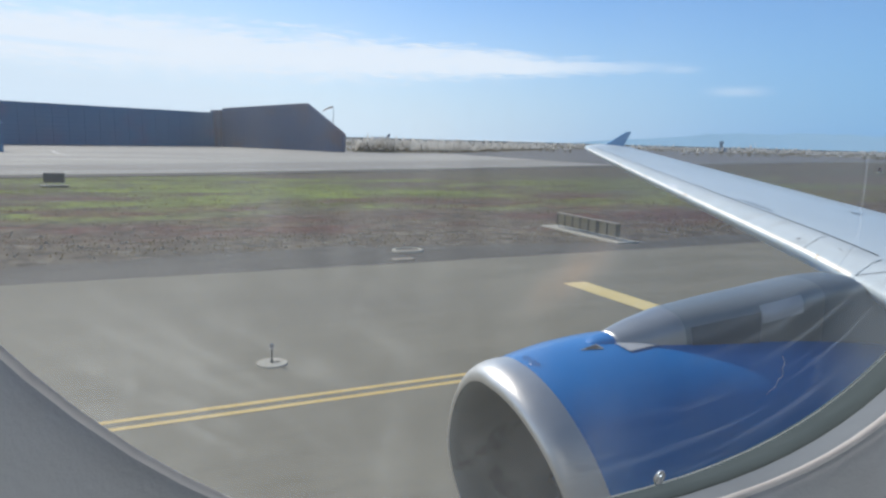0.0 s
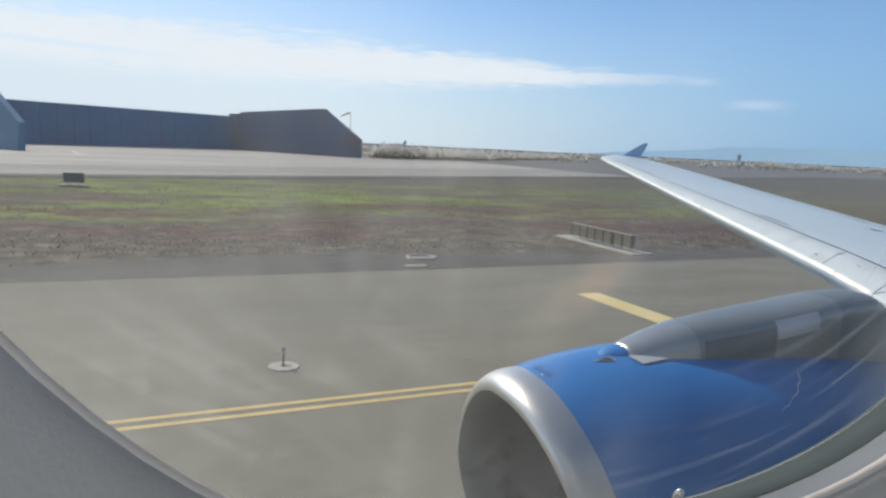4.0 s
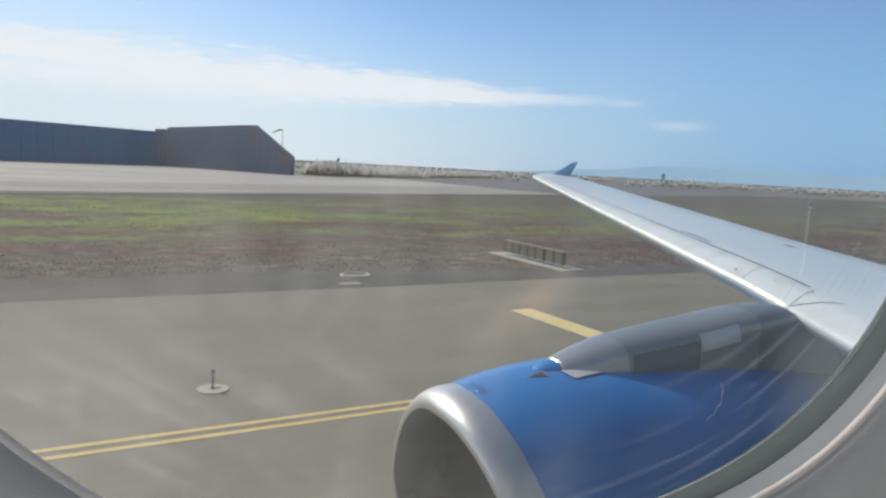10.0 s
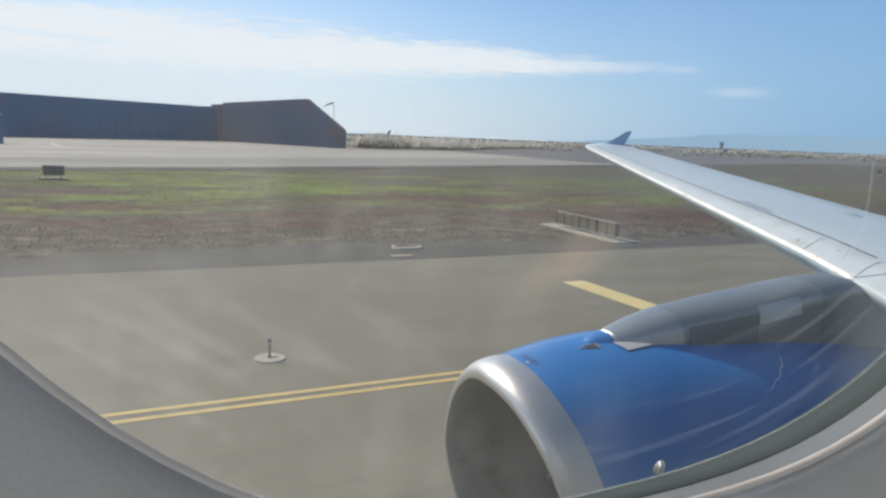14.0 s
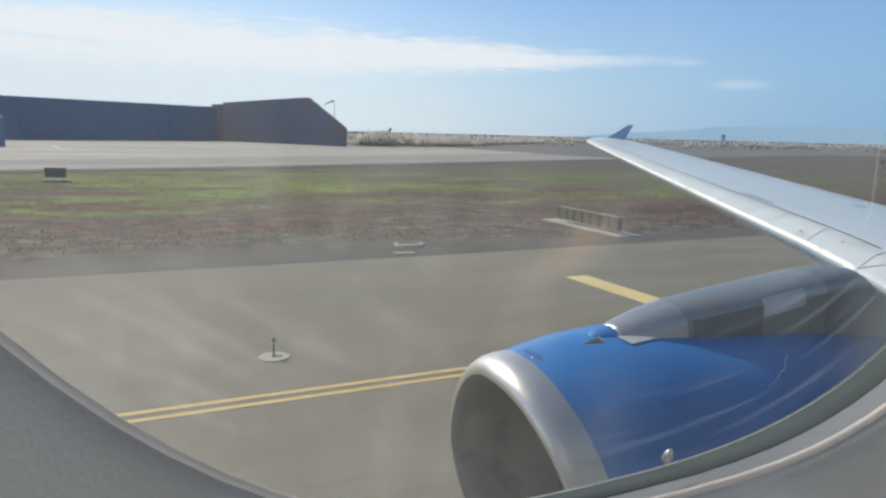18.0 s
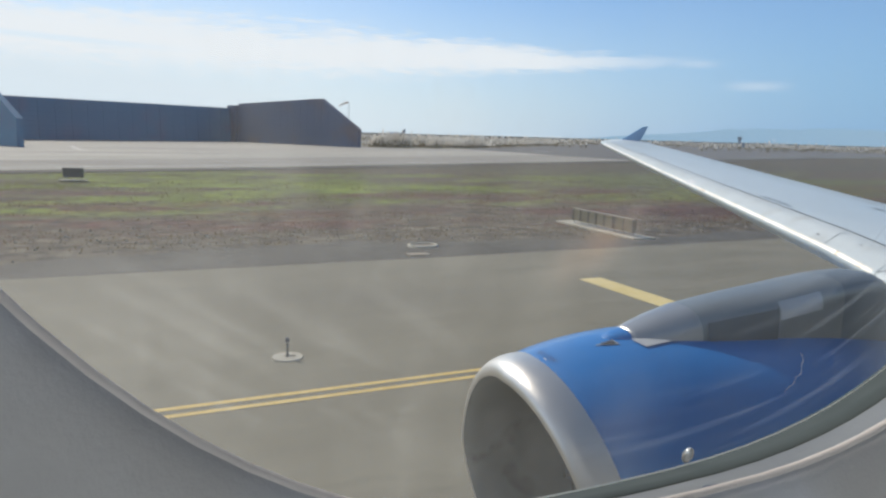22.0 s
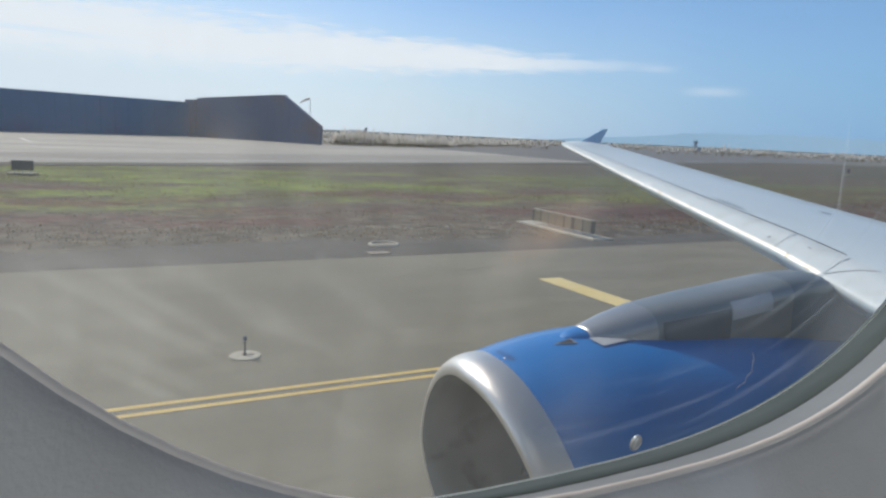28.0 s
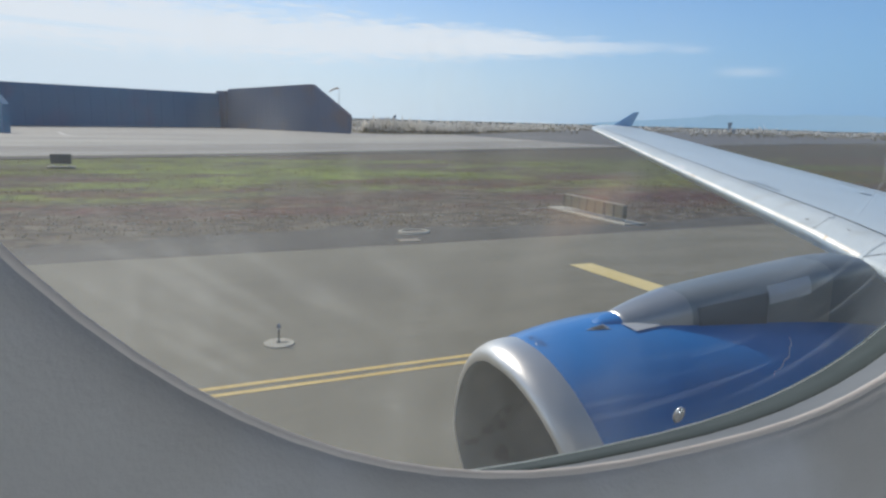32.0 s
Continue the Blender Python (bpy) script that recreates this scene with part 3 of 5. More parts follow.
# water of the bay, far behind the reeds
tagged(new("water", mesh_of("water", [(-3500, 1420, -0.03), (900, 1420, -0.03), (900, 4300, -0.03), (-3500, 4300, -0.03)], [(0, 1, 2, 3)], M_WATER)), "calm grey bay water beyond the reeds", "water", kind="structure")


def stripe(name, pts, width, mat, label, z=0.006):
    """A painted line along a plan path."""
    verts, faces = [], []
    for i, (x, y) in enumerate(pts):
        a, b = pts[max(i - 1, 0)], pts[min(i + 1, len(pts) - 1)]
        d = Vector((b[0] - a[0], b[1] - a[1])).normalized()
        nrm = Vector((-d.y, d.x)) * width / 2
        verts += [(x + nrm.x, y + nrm.y, z), (x - nrm.x, y - nrm.y, z)]
    for i in range(len(pts) - 1):
        faces.append((2 * i, 2 * i + 1, 2 * i + 3, 2 * i + 2))
    return tagged(new(name, mesh_of(name, verts, faces, mat)), label, "marking", "painted markings", "structure")


LINE = [(x, 11.3) for x in range(-120, 133, 4)]
# behind the aircraft the pair swings outboard round the turn it has just made
LINE += [(132 + 26 * math.sin(a), 11.3 + 26 * (1 - math.cos(a))) for a in [radians(d) for d in range(8, 151, 6)]]
CENTRE = [(300 - 6 * k, -22 + 0.9 * k) for k in range(12)] + [(228 - 40 * math.sin(radians(d)) * 0.9, -11 + 40 * (1 - math.cos(radians(d)))) for d in range(6, 91, 6)]

stripe("marking_edge_inner", [(x, y - 0.15) for x, y in LINE], 0.135, M_YELLOW, "solid yellow taxiway edge line, one of a pair")
stripe("marking_edge_outer", [(x, y + 0.17) for x, y in LINE], 0.135, M_YELLOW, "solid yellow taxiway edge line, one of a pair")
stripe("marking_centreline", CENTRE, 0.3, M_YELLOW, "solid yellow curving taxiway centreline")
stripe("marking_lead_line", [(175, 60), (230, 20), (300, -30)], 0.2, M_CREAM, "thin pale line crossing the turn")
stripe("marking_apron_lane", [(-90, 64), (-15.2, 110.3), (71.8, 160.1), (150, 205)], 0.5, M_WHITE_LINE, "faded pale line across the apron", 0.012)
stripe("marking_apron_edge", [(-60, 66.5), (-11, 82), (10.5, 88.5), (44.4, 103), (83.4, 120.5), (200, 167)], 0.3, M_WHITE_LINE, "faded pale edge line of the far taxiway", 0.012)

stripe("marking_apron_hook", [(-9.86, 163.0), (-8.6, 150.5), (-7.27, 142.0), (-5.6, 136.5)], 0.55, M_WHITE_LINE, "short curved pale line on the apron", 0.012)

# broad pale bars across the shoulder ahead of the aircraft, and a dashed box
for bx in (-46.0, 13.2):
    tagged(new("marking_bar", finish(slab([(bx, 11.75), (bx + 0.85, 11.75), (bx + 0.85, 18.2), (bx, 18.2)], 0.008, 0.005), "marking_bar", M_CREAM)), "broad pale yellow bar painted across the pavement", "marking", "pavement bars", "structure")
for k in range(4):
    tagged(new("marking_dash", finish(slab([(-38.6, 5.2 + 1.6 * k), (-37.7, 5.2 + 1.6 * k), (-37.7, 6.2 + 1.6 * k), (-38.6, 6.2 + 1.6 * k)], 0.008, 0.005), "marking_dash", M_YELLOW)), "yellow dash with a black border on the taxiway", "marking", "hold dashes", "structure")


# ---------- far shore and hills ----------
def ridge(name, az0, az1, dist, height, mat, label, seed, rough=0.3):
    verts, faces = [], []
    steps = 90
    for i in range(steps + 1):
        k = i / steps
        a = radians(az0 + (az1 - az0) * k)
        h = height(k) * (1 + rough * noise.noise((k * 9.0, seed, 0)) + 0.12 * noise.noise((k * 40.0, seed, 3)))
        x, y = dist * math.sin(a), dist * math.cos(a)
        verts += [(x, y, -2), (x, y, max(h, 0.2)), (x * 1.08, y * 1.08, max(h, 0.2) * 0.7), (x * 1.08, y * 1.08, -2)]
    for i in range(steps):
        for j in range(3):
            faces.append((4 * i + j, 4 * i + 4 + j, 4 * i + 5 + j, 4 * i + 1 + j))
    return tagged(new(name, mesh_of(name, verts, faces, mat)), label, "hills", kind="structure")


# hills and shore glow in a haze-blue colour, not lit by the sun
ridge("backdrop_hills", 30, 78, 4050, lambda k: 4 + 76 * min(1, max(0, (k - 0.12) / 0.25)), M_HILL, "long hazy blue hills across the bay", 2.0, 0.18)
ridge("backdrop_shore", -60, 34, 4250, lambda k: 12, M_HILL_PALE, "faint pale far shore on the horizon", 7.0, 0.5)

# a long low bank closes the marsh
def levee():
    rings = []
    for x in range(-2600, 3001, 70):
        h = 3.6 + 0.9 * noise.noise((x * 0.006, 5, 0)) + 0.5 * noise.noise((x * 0.03, 8, 0))
        y = 1350 + 60 * math.sin(x * 0.0012)
        rings.append([(x, y - 14, -0.1), (x, y - 5, h * 0.8), (x, y, h), (x, y + 12, -0.1)])
    v, f = loft(rings, closed=False)
    tagged(new("backdrop_levee", mesh_of("backdrop_levee", v, f, M_LEVEE)), "low dark scrub-covered bank on the horizon", "bank", kind="structure")


levee()

# ---------- run-up enclosure ----------
def enclosure():
    root = thing("blast_wall", "huge dark blue acoustic run-up enclosure wall on the apron", "blast wall")

    def run(a, b, heights, mat, count, lean):
        a, b = Vector(a), Vector(b)
        d = (b - a) / count
        u = d.normalized()
        nrm = Vector((u.y, -u.x))
        if nrm.y > 0:
            nrm = -nrm
        for i in range(count):
            p, q = a + d * i + u * 0.04, a + d * (i + 1) - u * 0.04
            h1, h2 = heights(i / count), heights((i + 1) / count)
            verts, faces = [], []
            rows = max(3, int(max(h1, h2) / 1.25))
            for r in range(rows + 1):
                for k, (foot, h) in enumerate(((p, h1), (q, h2))):
                    z = h * r / rows
                    o = nrm * (-lean * z)
                    verts.append((foot.x + o.x, foot.y + o.y, z))
                    o2 = nrm * (-lean * z + (0.05 if r < rows else 0.0))
                    verts.append((foot.x + o2.x, foot.y + o2.y, z + (0.06 if r < rows else 0)))
            for r in range(rows):
                s = 4 * r
                t = s + 4
                faces += [(s, s + 2, s + 3, s + 1), (s + 1, s + 3, t + 2, t)]
            n0 = len(verts)
            for foot, h in ((p, h1), (q, h2)):
                o = nrm * -1.2
                verts += [(foot.x + o.x, foot.y + o.y, 0), (foot.x + o.x - nrm.x * lean * h, foot.y + o.y - nrm.y * lean * h, h)]
            faces += [(n0, n0 + 1, n0 + 3, n0 + 2), (4 * rows, 4 * rows + 2, n0 + 3, n0 + 1), (0, n0, n0 + 1, 4 * rows), (2, 4 * rows + 2, n0 + 3, n0 + 2)]
            part("panel", mesh_of("panel", verts, faces, mat), mat, root)

    run((-52, 200), (34.0, 250.5), lambda k: 11.3, M_WALLP, 22, 0.03)
    run((35.5, 247.6), (61.6, 195.5), lambda k: 12.8 + 1.3 * k / 0.72 if k < 0.72 else 14.1 - 8.9 * (k - 0.72) / 0.28, M_WALLW, 18, 0.03)
    run((-48.0, 203), (-18.0, 151), lambda k: 12.8 + 1.3 * k / 0.72 if k < 0.72 else 14.1 - 8.9 * (k - 0.72) / 0.28, M_WALLP, 16, 0.03)
    bm = bmesh.new()
    box(bm, 34.6, 250.2, 6.1, 2.2, 4.6, 12.2, 0.05, radians(26))
    part("corner_post", bm, M_WALLW, root)
    return root


enclosure()


def wind_sock():
    root = thing("wind_sock", "thin white mast with a faded orange wind sock", "wind sock", at=(69.5, 231.0, 0))
    bm = bmesh.new()
    rod(bm, (0, 0, -0.06), (0, 0, 14.3), 0.15, 0.08)
    part("mast", bm, M_STEEL, root)
    bm = bmesh.new()
    rod(bm, (0, 0, 14.1), (-0.9, 0, 14.2), 0.06)
    part("arm", bm, M_STEEL, root)
    rings = []
    for k in range(7):
        s = k / 6
        c = Vector((-0.4 - 3.0 * s, 0, 14.15 - 1.3 * s ** 1.5))
        r = 0.34 - 0.14 * s
        rings.append([(c.x, c.y + r * math.cos(t), c.z + r * math.sin(t)) for t in [2 * math.pi * j / 12 for j in range(12)]])
    v, f = loft(rings)
    part("sock", mesh_of("sock", v, f, M_ORANGE, True), M_ORANGE, root)


wind_sock()


def far_tower():
    d = 700.0
    a = radians(47.2)
    root = thing("control_tower", "small hazy control tower with a wider cab on the horizon", "tower", at=(d * math.sin(a), d * math.cos(a), -0.06))
    bm = bmesh.new()
    box(bm, 0, 0, 3.4, 2.0, 2.0, 6.8, 0.2)
    part("shaft", bm, M_TOWER, root)
    bm = bmesh.new()
    bmesh.ops.create_cone(bm, cap_ends=True, segments=8, radius1=1.5, radius2=2.1, depth=2.4, matrix=Matrix.Translation((0, 0, 8.0)))
    part("cab", bm, M_TOWER, root)
    bm = bmesh.new()
    box(bm, 0, 0, 9.4, 3.4, 3.4, 0.4, 0.1)
    part("roof", bm, M_TOWER, root)
    bm = bmesh.new()
    box(bm, 3.6, 0, 2.1, 5.0, 4.0, 4.2, 0.2)
    part("annexe", bm, M_TOWER, root)
    bm = bmesh.new()
    rod(bm, (0, 0, 9.7), (0, 0, 12.0), 0.15)
    part("antenna", bm, M_TOWER, root)


far_tower()

# ---------- the aircraft: one thing; nose towards -x ----------
airliner = thing("airliner", "narrow-body airliner with a blue engine and grey wing on the taxiway", "airplane")

# engine: bodies of revolution round a slightly drooped axis
ENG_X, ENG_Y, ENG_Z, DROOP = 2.514, 4.14, 1.947, -0.034


FRONT = 2.695


def leaning(x, up, side):
    """The inlet's face leans: its crown stands ahead of its keel, and its outboard shoulder is cut back."""
    k = min(1.0, max(0.0, (3.45 - x) / 0.75))
    return x + k * (0.15 * (0.76 - up) + 0.13 * max(0.0, up) * max(0.0, side) + 0.085 * max(0.0, -side) * (1 - max(0.0, up)))


def turned(profile, seg=72, start=0.0, sweep=360.0):
    """A body of revolution; a third number in a row draws the ring in at its crown."""
    rings = []
    for x, r0, *draw in profile:
        cz = ENG_Z + DROOP * (x - ENG_X)
        pull = draw[0] if draw else 0.0
        rings.append([(leaning(x, r * math.sin(t), r * math.cos(t)), ENG_Y + r * math.cos(t), cz + r * math.sin(t)) for t, r in [(q, r0 - pull * max(0.0, math.sin(q + 0.25))) for q in [radians(start + sweep * j / seg) for j in range(seg + (0 if sweep >= 360 else 1))]]])
    return loft(rings, closed=sweep >= 360)


def on_cowl(x, t, lift=0.0):
    """A point on the cowl's skin at station x and angle t (0 outboard, 90 up)."""
    r = cowl_radius(x) + lift
    side, up = r * math.cos(radians(t)), r * math.sin(radians(t))
    return Vector((leaning(x, up, side), ENG_Y + side, ENG_Z + DROOP * (x - ENG_X) + up))


def cowl_radius(x):
    if x < 3.90:
        k = (x - FRONT) / (3.90 - FRONT)
        return 0.970 + 0.147 * (1 - (1 - k) ** 2.2)
    k = min(1.0, (x - 3.90) / 3.26)
    return 1.117 - 0.30 * k ** 2.2


cowl_x = [FRONT + 0.06 * i for i in range(21)] + [4.1 + 0.25 * i for i in range(13)]
v, f = turned([(x, cowl_radius(x)) for x in cowl_x])
cowl = part("engine_cowl", mesh_of("engine_cowl", v, f, M_BLUE, True), M_BLUE, airliner, "glossy royal blue engine cowl")
lip = []
for k in range(17):
    # from the cowl's front edge round the lip into the inlet throat
    t = k / 18 * math.pi
    u = 0.5 - 0.5 * math.cos(t)
    lip.append((FRONT - 0.285 * math.sin(t) ** 0.92, 0.970 - 0.175 * u, 0.06 * min(1.0, 2 * u)))
throat, lip = lip[10:], lip[:11]
v, f = turned(lip, 96)
part("inlet_lip", mesh_of("inlet_lip", v, f, M_ALLOY, True), M_ALLOY, cowl, "polished bare metal inlet lip")
end_x, end_r = throat[-1][0] + 0.25, 0.775
v, f = turned(throat + [(throat[-1][0] + 0.06, 0.785, 0.05), (end_x, end_r, 0.02), (end_x + 0.3, end_r), (end_x + 0.75, end_r + 0.03), (end_x + 1.1, end_r + 0.03)], 72)
part("inlet_duct", mesh_of("inlet_duct", v, f, M_DUCT, True), M_DUCT, cowl, "grey inlet duct lining")
fan_x = end_x + 0.62
v, f = turned([(fan_x - 0.55, 0.01), (fan_x - 0.45, 0.10), (fan_x - 0.25, 0.20), (fan_x, 0.27), (fan_x + 0.2, 0.28)], 32)
part("spinner", mesh_of("spinner", v, f, M_SIGN_K, True), M_SIGN_K, cowl, "dark fan spinner")
v, f = turned([(fan_x + 0.24, 0.0), (fan_x + 0.24, end_r + 0.03)], 48)
part("fan_backing", mesh_of("fan_backing", v, f, M_SIGN_K), M_SIGN_K, cowl)
blade = mesh_of("fan_blade", [(0.10, -0.05, 0.25), (-0.06, 0.05, 0.25), (0.12, -0.10, 0.55), (-0.05, 0.06, 0.55), (0.10, -0.15, end_r), (-0.02, 0.10, end_r), (0.115, -0.05, 0.25), (-0.045, 0.05, 0.25), (0.135, -0.10, 0.55), (-0.035, 0.06, 0.55)],
                [(0, 1, 3, 2), (2, 3, 5, 4), (6, 8, 9, 7), (8, 4, 5, 9)], M_FAN, True)
for k in range(22):
    b = part("fan_blade", blade, M_FAN, cowl)
    b.matrix_basis = Matrix.Translation((fan_x, ENG_Y, ENG_Z + DROOP * (fan_x - ENG_X))) @ Matrix.Rotation(2 * math.pi * k / 22, 4, "X")


def cowl_patch(name, x0, x1, t0, t1, lift, mat, label="", shape=None, nx=6, nt=6):
    """A thin plate lying on the cowl; shape(k) gives the angle range along it."""
    verts, faces = [], []
    for i in range(nx + 1):
        k = i / nx
        a, b = shape(k) if shape else (t0, t1)
        for j in range(nt + 1):
            verts.append(on_cowl(x0 + (x1 - x0) * k, a + (b - a) * j / nt, lift))
    for i in range(nx):
        for j in range(nt):
            p = i * (nt + 1) + j
            faces.append((p, p + 1, p + nt + 2, p + nt + 1))
    return part(name, mesh_of(name, verts, faces, mat, True), mat, cowl, label)


# small triangular vent with a pale frame near the crown
cowl_patch("vent_frame", 3.125, 3.30, 0, 0, 0.006, M_PYLON, "grey triangular vent frame", lambda k: (95.4 - 1.8 * k, 95.4 + 3.3 * k), 4, 4)
cowl_patch("vent_opening", 3.17, 3.28, 0, 0, 0.010, M_SEAM, "black vent opening", lambda k: (95.5 - 1.1 * k, 95.5 + 2.2 * k), 4, 4)
# dark stencilled words behind the lip, bent round the crown
def stencil(words, x0, t0, tall, wide):
    c = bpy.data.curves.new("stencil", "FONT")
    c.body = words
    flat = bpy.data.objects.new("stencil", c)
    me = bpy.data.meshes.new_from_object(flat)
    bpy.data.objects.remove(flat)
    right, top = max(p.co.x for p in me.vertices), max(p.co.y for p in me.vertices)
    for p in me.vertices:
        p.co = on_cowl(x0 + tall * p.co.y / top, t0 + wide * p.co.x / right, 0.004)
    me.materials.append(M_NAVY)
    return part("stencil", me, M_NAVY, cowl, "small dark stencilled words NO STEP")


stencil("NO STEP", 2.742, 84.6, 0.045, 13.4)
# bright screw head beside the words
cowl_patch("fastener", 2.724, 2.734, 93.8, 95.2, 0.006, M_BRIGHT, "bright screw head", None, 1, 1)
# pale streak on the aft cowl
def streak(k):
    a = np.interp(4.84 - 0.5 * k, [4.34, 4.51, 4.65, 4.78, 4.84], [133.0, 129.0, 125.0, 119.5, 115.4]) + 0.35 * math.sin(k * 19)
    return a, a + 0.55 - 0.42 * k


cowl_patch("pale_streak", 4.84, 4.34, 0, 0, 0.006, M_BRIGHT, "thin pale curved streak", streak, 24, 1)

# exhaust section behind the blue cowl
v, f = turned([(7.08, 0.80), (7.6, 0.70), (8.1, 0.58), (8.1, 0.5), (7.5, 0.5)], 48)
part("exhaust_nozzle", mesh_of("exhaust_nozzle", v, f, M_ALLOY, True), M_ALLOY, cowl, "bare metal exhaust nozzle")

# pylon: a fairing that rises from the cowl's crown to the wing
PY = [(3.44, 3.035, 0.12, 0.12), (3.455, 3.066, 0.152, 0.25), (3.55, 3.093, 0.20, 0.35), (3.73, 3.146, 0.24, 0.5), (4.01, 3.206, 0.265, 0.7), (4.35, 3.243, 0.28, 0.8), (4.61, 3.268, 0.285, 0.85), (5.0, 3.306, 0.285, 0.9), (5.28, 3.338, 0.28, 0.95), (5.58, 3.366, 0.275, 1.0), (5.8, 3.378, 0.27, 1.0), (6.0, 3.380, 0.265, 1.0), (6.12, 3.366, 0.26, 1.0), (6.26, 3.305, 0.255, 1.0), (6.5, 3.18, 0.24, 0.9), (6.9, 3.08, 0.2, 0.8), (7.4, 3.0, 0.16, 0.7)]
CAP = [(3.24, 2.99, 0.02, 0.04), (3.28, 3.02, 0.07, 0.1), (3.34, 3.045, 0.11, 0.14), (3.445, 3.062, 0.145, 0.2)]


def pylon_ring(x, top, hw, deep):
    pts = []
    flat = 1.15 - 0.55 * min(1.0, max(0.0, (x - 3.7) / 0.9))
    for k in range(25):
        s = -1 + 2 * k / 24
        # flat sides with a well rounded top
        a = s * math.pi / 2
        yy = hw * math.copysign(abs(math.sin(a)) ** 0.75, s)
        zz = -hw * flat * (1 - abs(math.cos(a)) ** 0.8)
        pts.append((x, ENG_Y + yy, top + zz))
    low = top - max(deep, hw * flat + 0.02)
    return [(x, ENG_Y - hw * 1.05, low)] + pts + [(x, ENG_Y + hw * 1.05, low)]


def dense(rows, per=3):
    res = []
    for i in range(len(rows) - 1):
        for k in range(per):
            q = k / per
            res.append(tuple(a + (b - a) * q for a, b in zip(rows[i], rows[i + 1])))
    return res + [rows[-1]]


v, f = loft([pylon_ring(*row) for row in dense(PY[4:10])], closed=False)
v2, f2 = loft([pylon_ring(*row) for row in CAP], closed=False)
part("pylon_cap", mesh_of("pylon_cap", v2, f2, M_BLUE, True), M_BLUE, cowl, "blue cap in front of the pylon")
pylon = part("pylon", mesh_of("pylon", v, f, M_PYLON, True), M_PYLON, airliner, "silver-grey engine pylon fairing")


v, f = loft([pylon_ring(*row) for row in dense(PY[:5])], closed=False)
part("pylon_nose", mesh_of("pylon_nose", v, f, M_NOSE, True), M_NOSE, pylon, "satin metal nose of the pylon, paler for its highlight")


v, f = loft([pylon_ring(*row) for row in dense(PY[9:])], closed=False)
part("wing_fairing", mesh_of("wing_fairing", v, f, M_FAIRING, True), M_FAIRING, pylon, "pale grey fairing where the pylon meets the wing")


def pylon_plate(name, x0, x1, d0, d1, mat, label, skew=0.0, lift=0.012):
    """A plate on the pylon's inboard side, between depths d0 and d1 under its crown."""
    rows = dense(PY, 6)
    verts, faces = [], []
    nx, nz = 10, 3
    for i in range(nx + 1):
        for j in range(nz + 1):
            d = d0 + (d1 - d0) * j / nz
            x = x0 + (x1 - x0) * i / nx + skew * d
            top = np.interp(x, [r[0] for r in rows], [r[1] for r in rows])
            hw = np.interp(x, [r[0] for r in rows], [r[2] for r in rows])
            u = min(1.0, d / (hw * (1.15 - 0.55 * min(1.0, max(0.0, (x - 3.7) / 0.9)))))
            side = hw * (1 - (1 - u) ** 2.5) ** 0.375 if u < 1 else hw * (1 + 0.05 * min(1, d))
            verts.append((x, ENG_Y - side - lift, top - d))
    for i in range(nx):
        for j in range(nz):
            p = i * (nz + 1) + j
            faces.append((p, p + 1, p + nz + 2, p + nz + 1))
    return part(name, mesh_of(name, verts, faces, mat, True), mat, pylon, label)


pylon_plate("side_panel", 4.06, 4.78, 0.10, 0.44, M_PYLON_DARK, "darker grey access panel")
pylon_plate("repair_patch", 4.79, 5.29, 0.055, 0.20, M_PATCH, "pale grey replacement panel")
# flat fillet plate where pylon meets cowl
cowl_patch("fillet_plate", 3.42, 3.78, 0, 0, 0.012, M_PATCH, "pale grey triangular fillet plate", lambda k: (96.5 + 5.5 * k, 97.0 + min(7.2, 110 * k) - 1.9 * k), 12, 3)

# main gear under the wing root
for gy in (-5.6, 1.9):
    bm = bmesh.new()
    rod(bm, (9.4, gy, 0.5), (9.4, gy, 2.95), 0.13, 0.16, 12)
    leg = part("gear_leg", bm, M_STEEL, airliner, "steel landing gear leg")
    for s in (-0.46, 0.46):
        v2, f2 = loft([[(9.4 + q * math.cos(t), gy + s + o, 0.584 + q * math.sin(t)) for t in [2 * math.pi * j / 24 for j in range(24)]] for q, o in ((0.30, -0.2), (0.54, -0.2), (0.584, -0.12), (0.584, 0.12), (0.54, 0.2), (0.30, 0.2))], True, True)
        part("wheel", mesh_of("wheel", v2, f2, M_SEAM, True), M_SEAM, leg, "black tyre")

# ---------- wing ----------
LE = [(1.2, 4.75, 3.02), (3.6, 6.02, 3.245), (4.1, 6.28, 3.308), (4.9, 6.662, 3.408), (15.0, 11.37, 4.355), (15.4, 11.60, 4.40)]
TE = [(1.2, 11.9, 2.75), (4.1, 11.75, 3.05), (7.9, 12.13, 3.50), (15.0, 13.07, 4.39), (15.4, 13.20, 4.44)]


def along(table, y):
    ys = [r[0] for r in table]
    return np.interp(y, ys, [r[1] for r in table]), np.interp(y, ys, [r[2] for r in table])


def wing_point(y, s, lift=0.0):
    """On the upper skin: y outboard, s from leading (0) to trailing edge (1)."""
    (xl, zl), (xt, zt) = along(LE, y), along(TE, y)
    c = xt - xl
    edge = 0.62 + 0.38 * min(1.0, s / 0.05)
    up = edge * 0.050 * c * (1.4845 * math.sqrt(max(s, 0)) - 0.63 * s - 1.758 * s ** 2 + 1.4215 * s ** 3 - 0.5075 * s ** 4) / 0.5
    return Vector((xl + c * s, y, zl + (zt - zl) * s + up + lift))


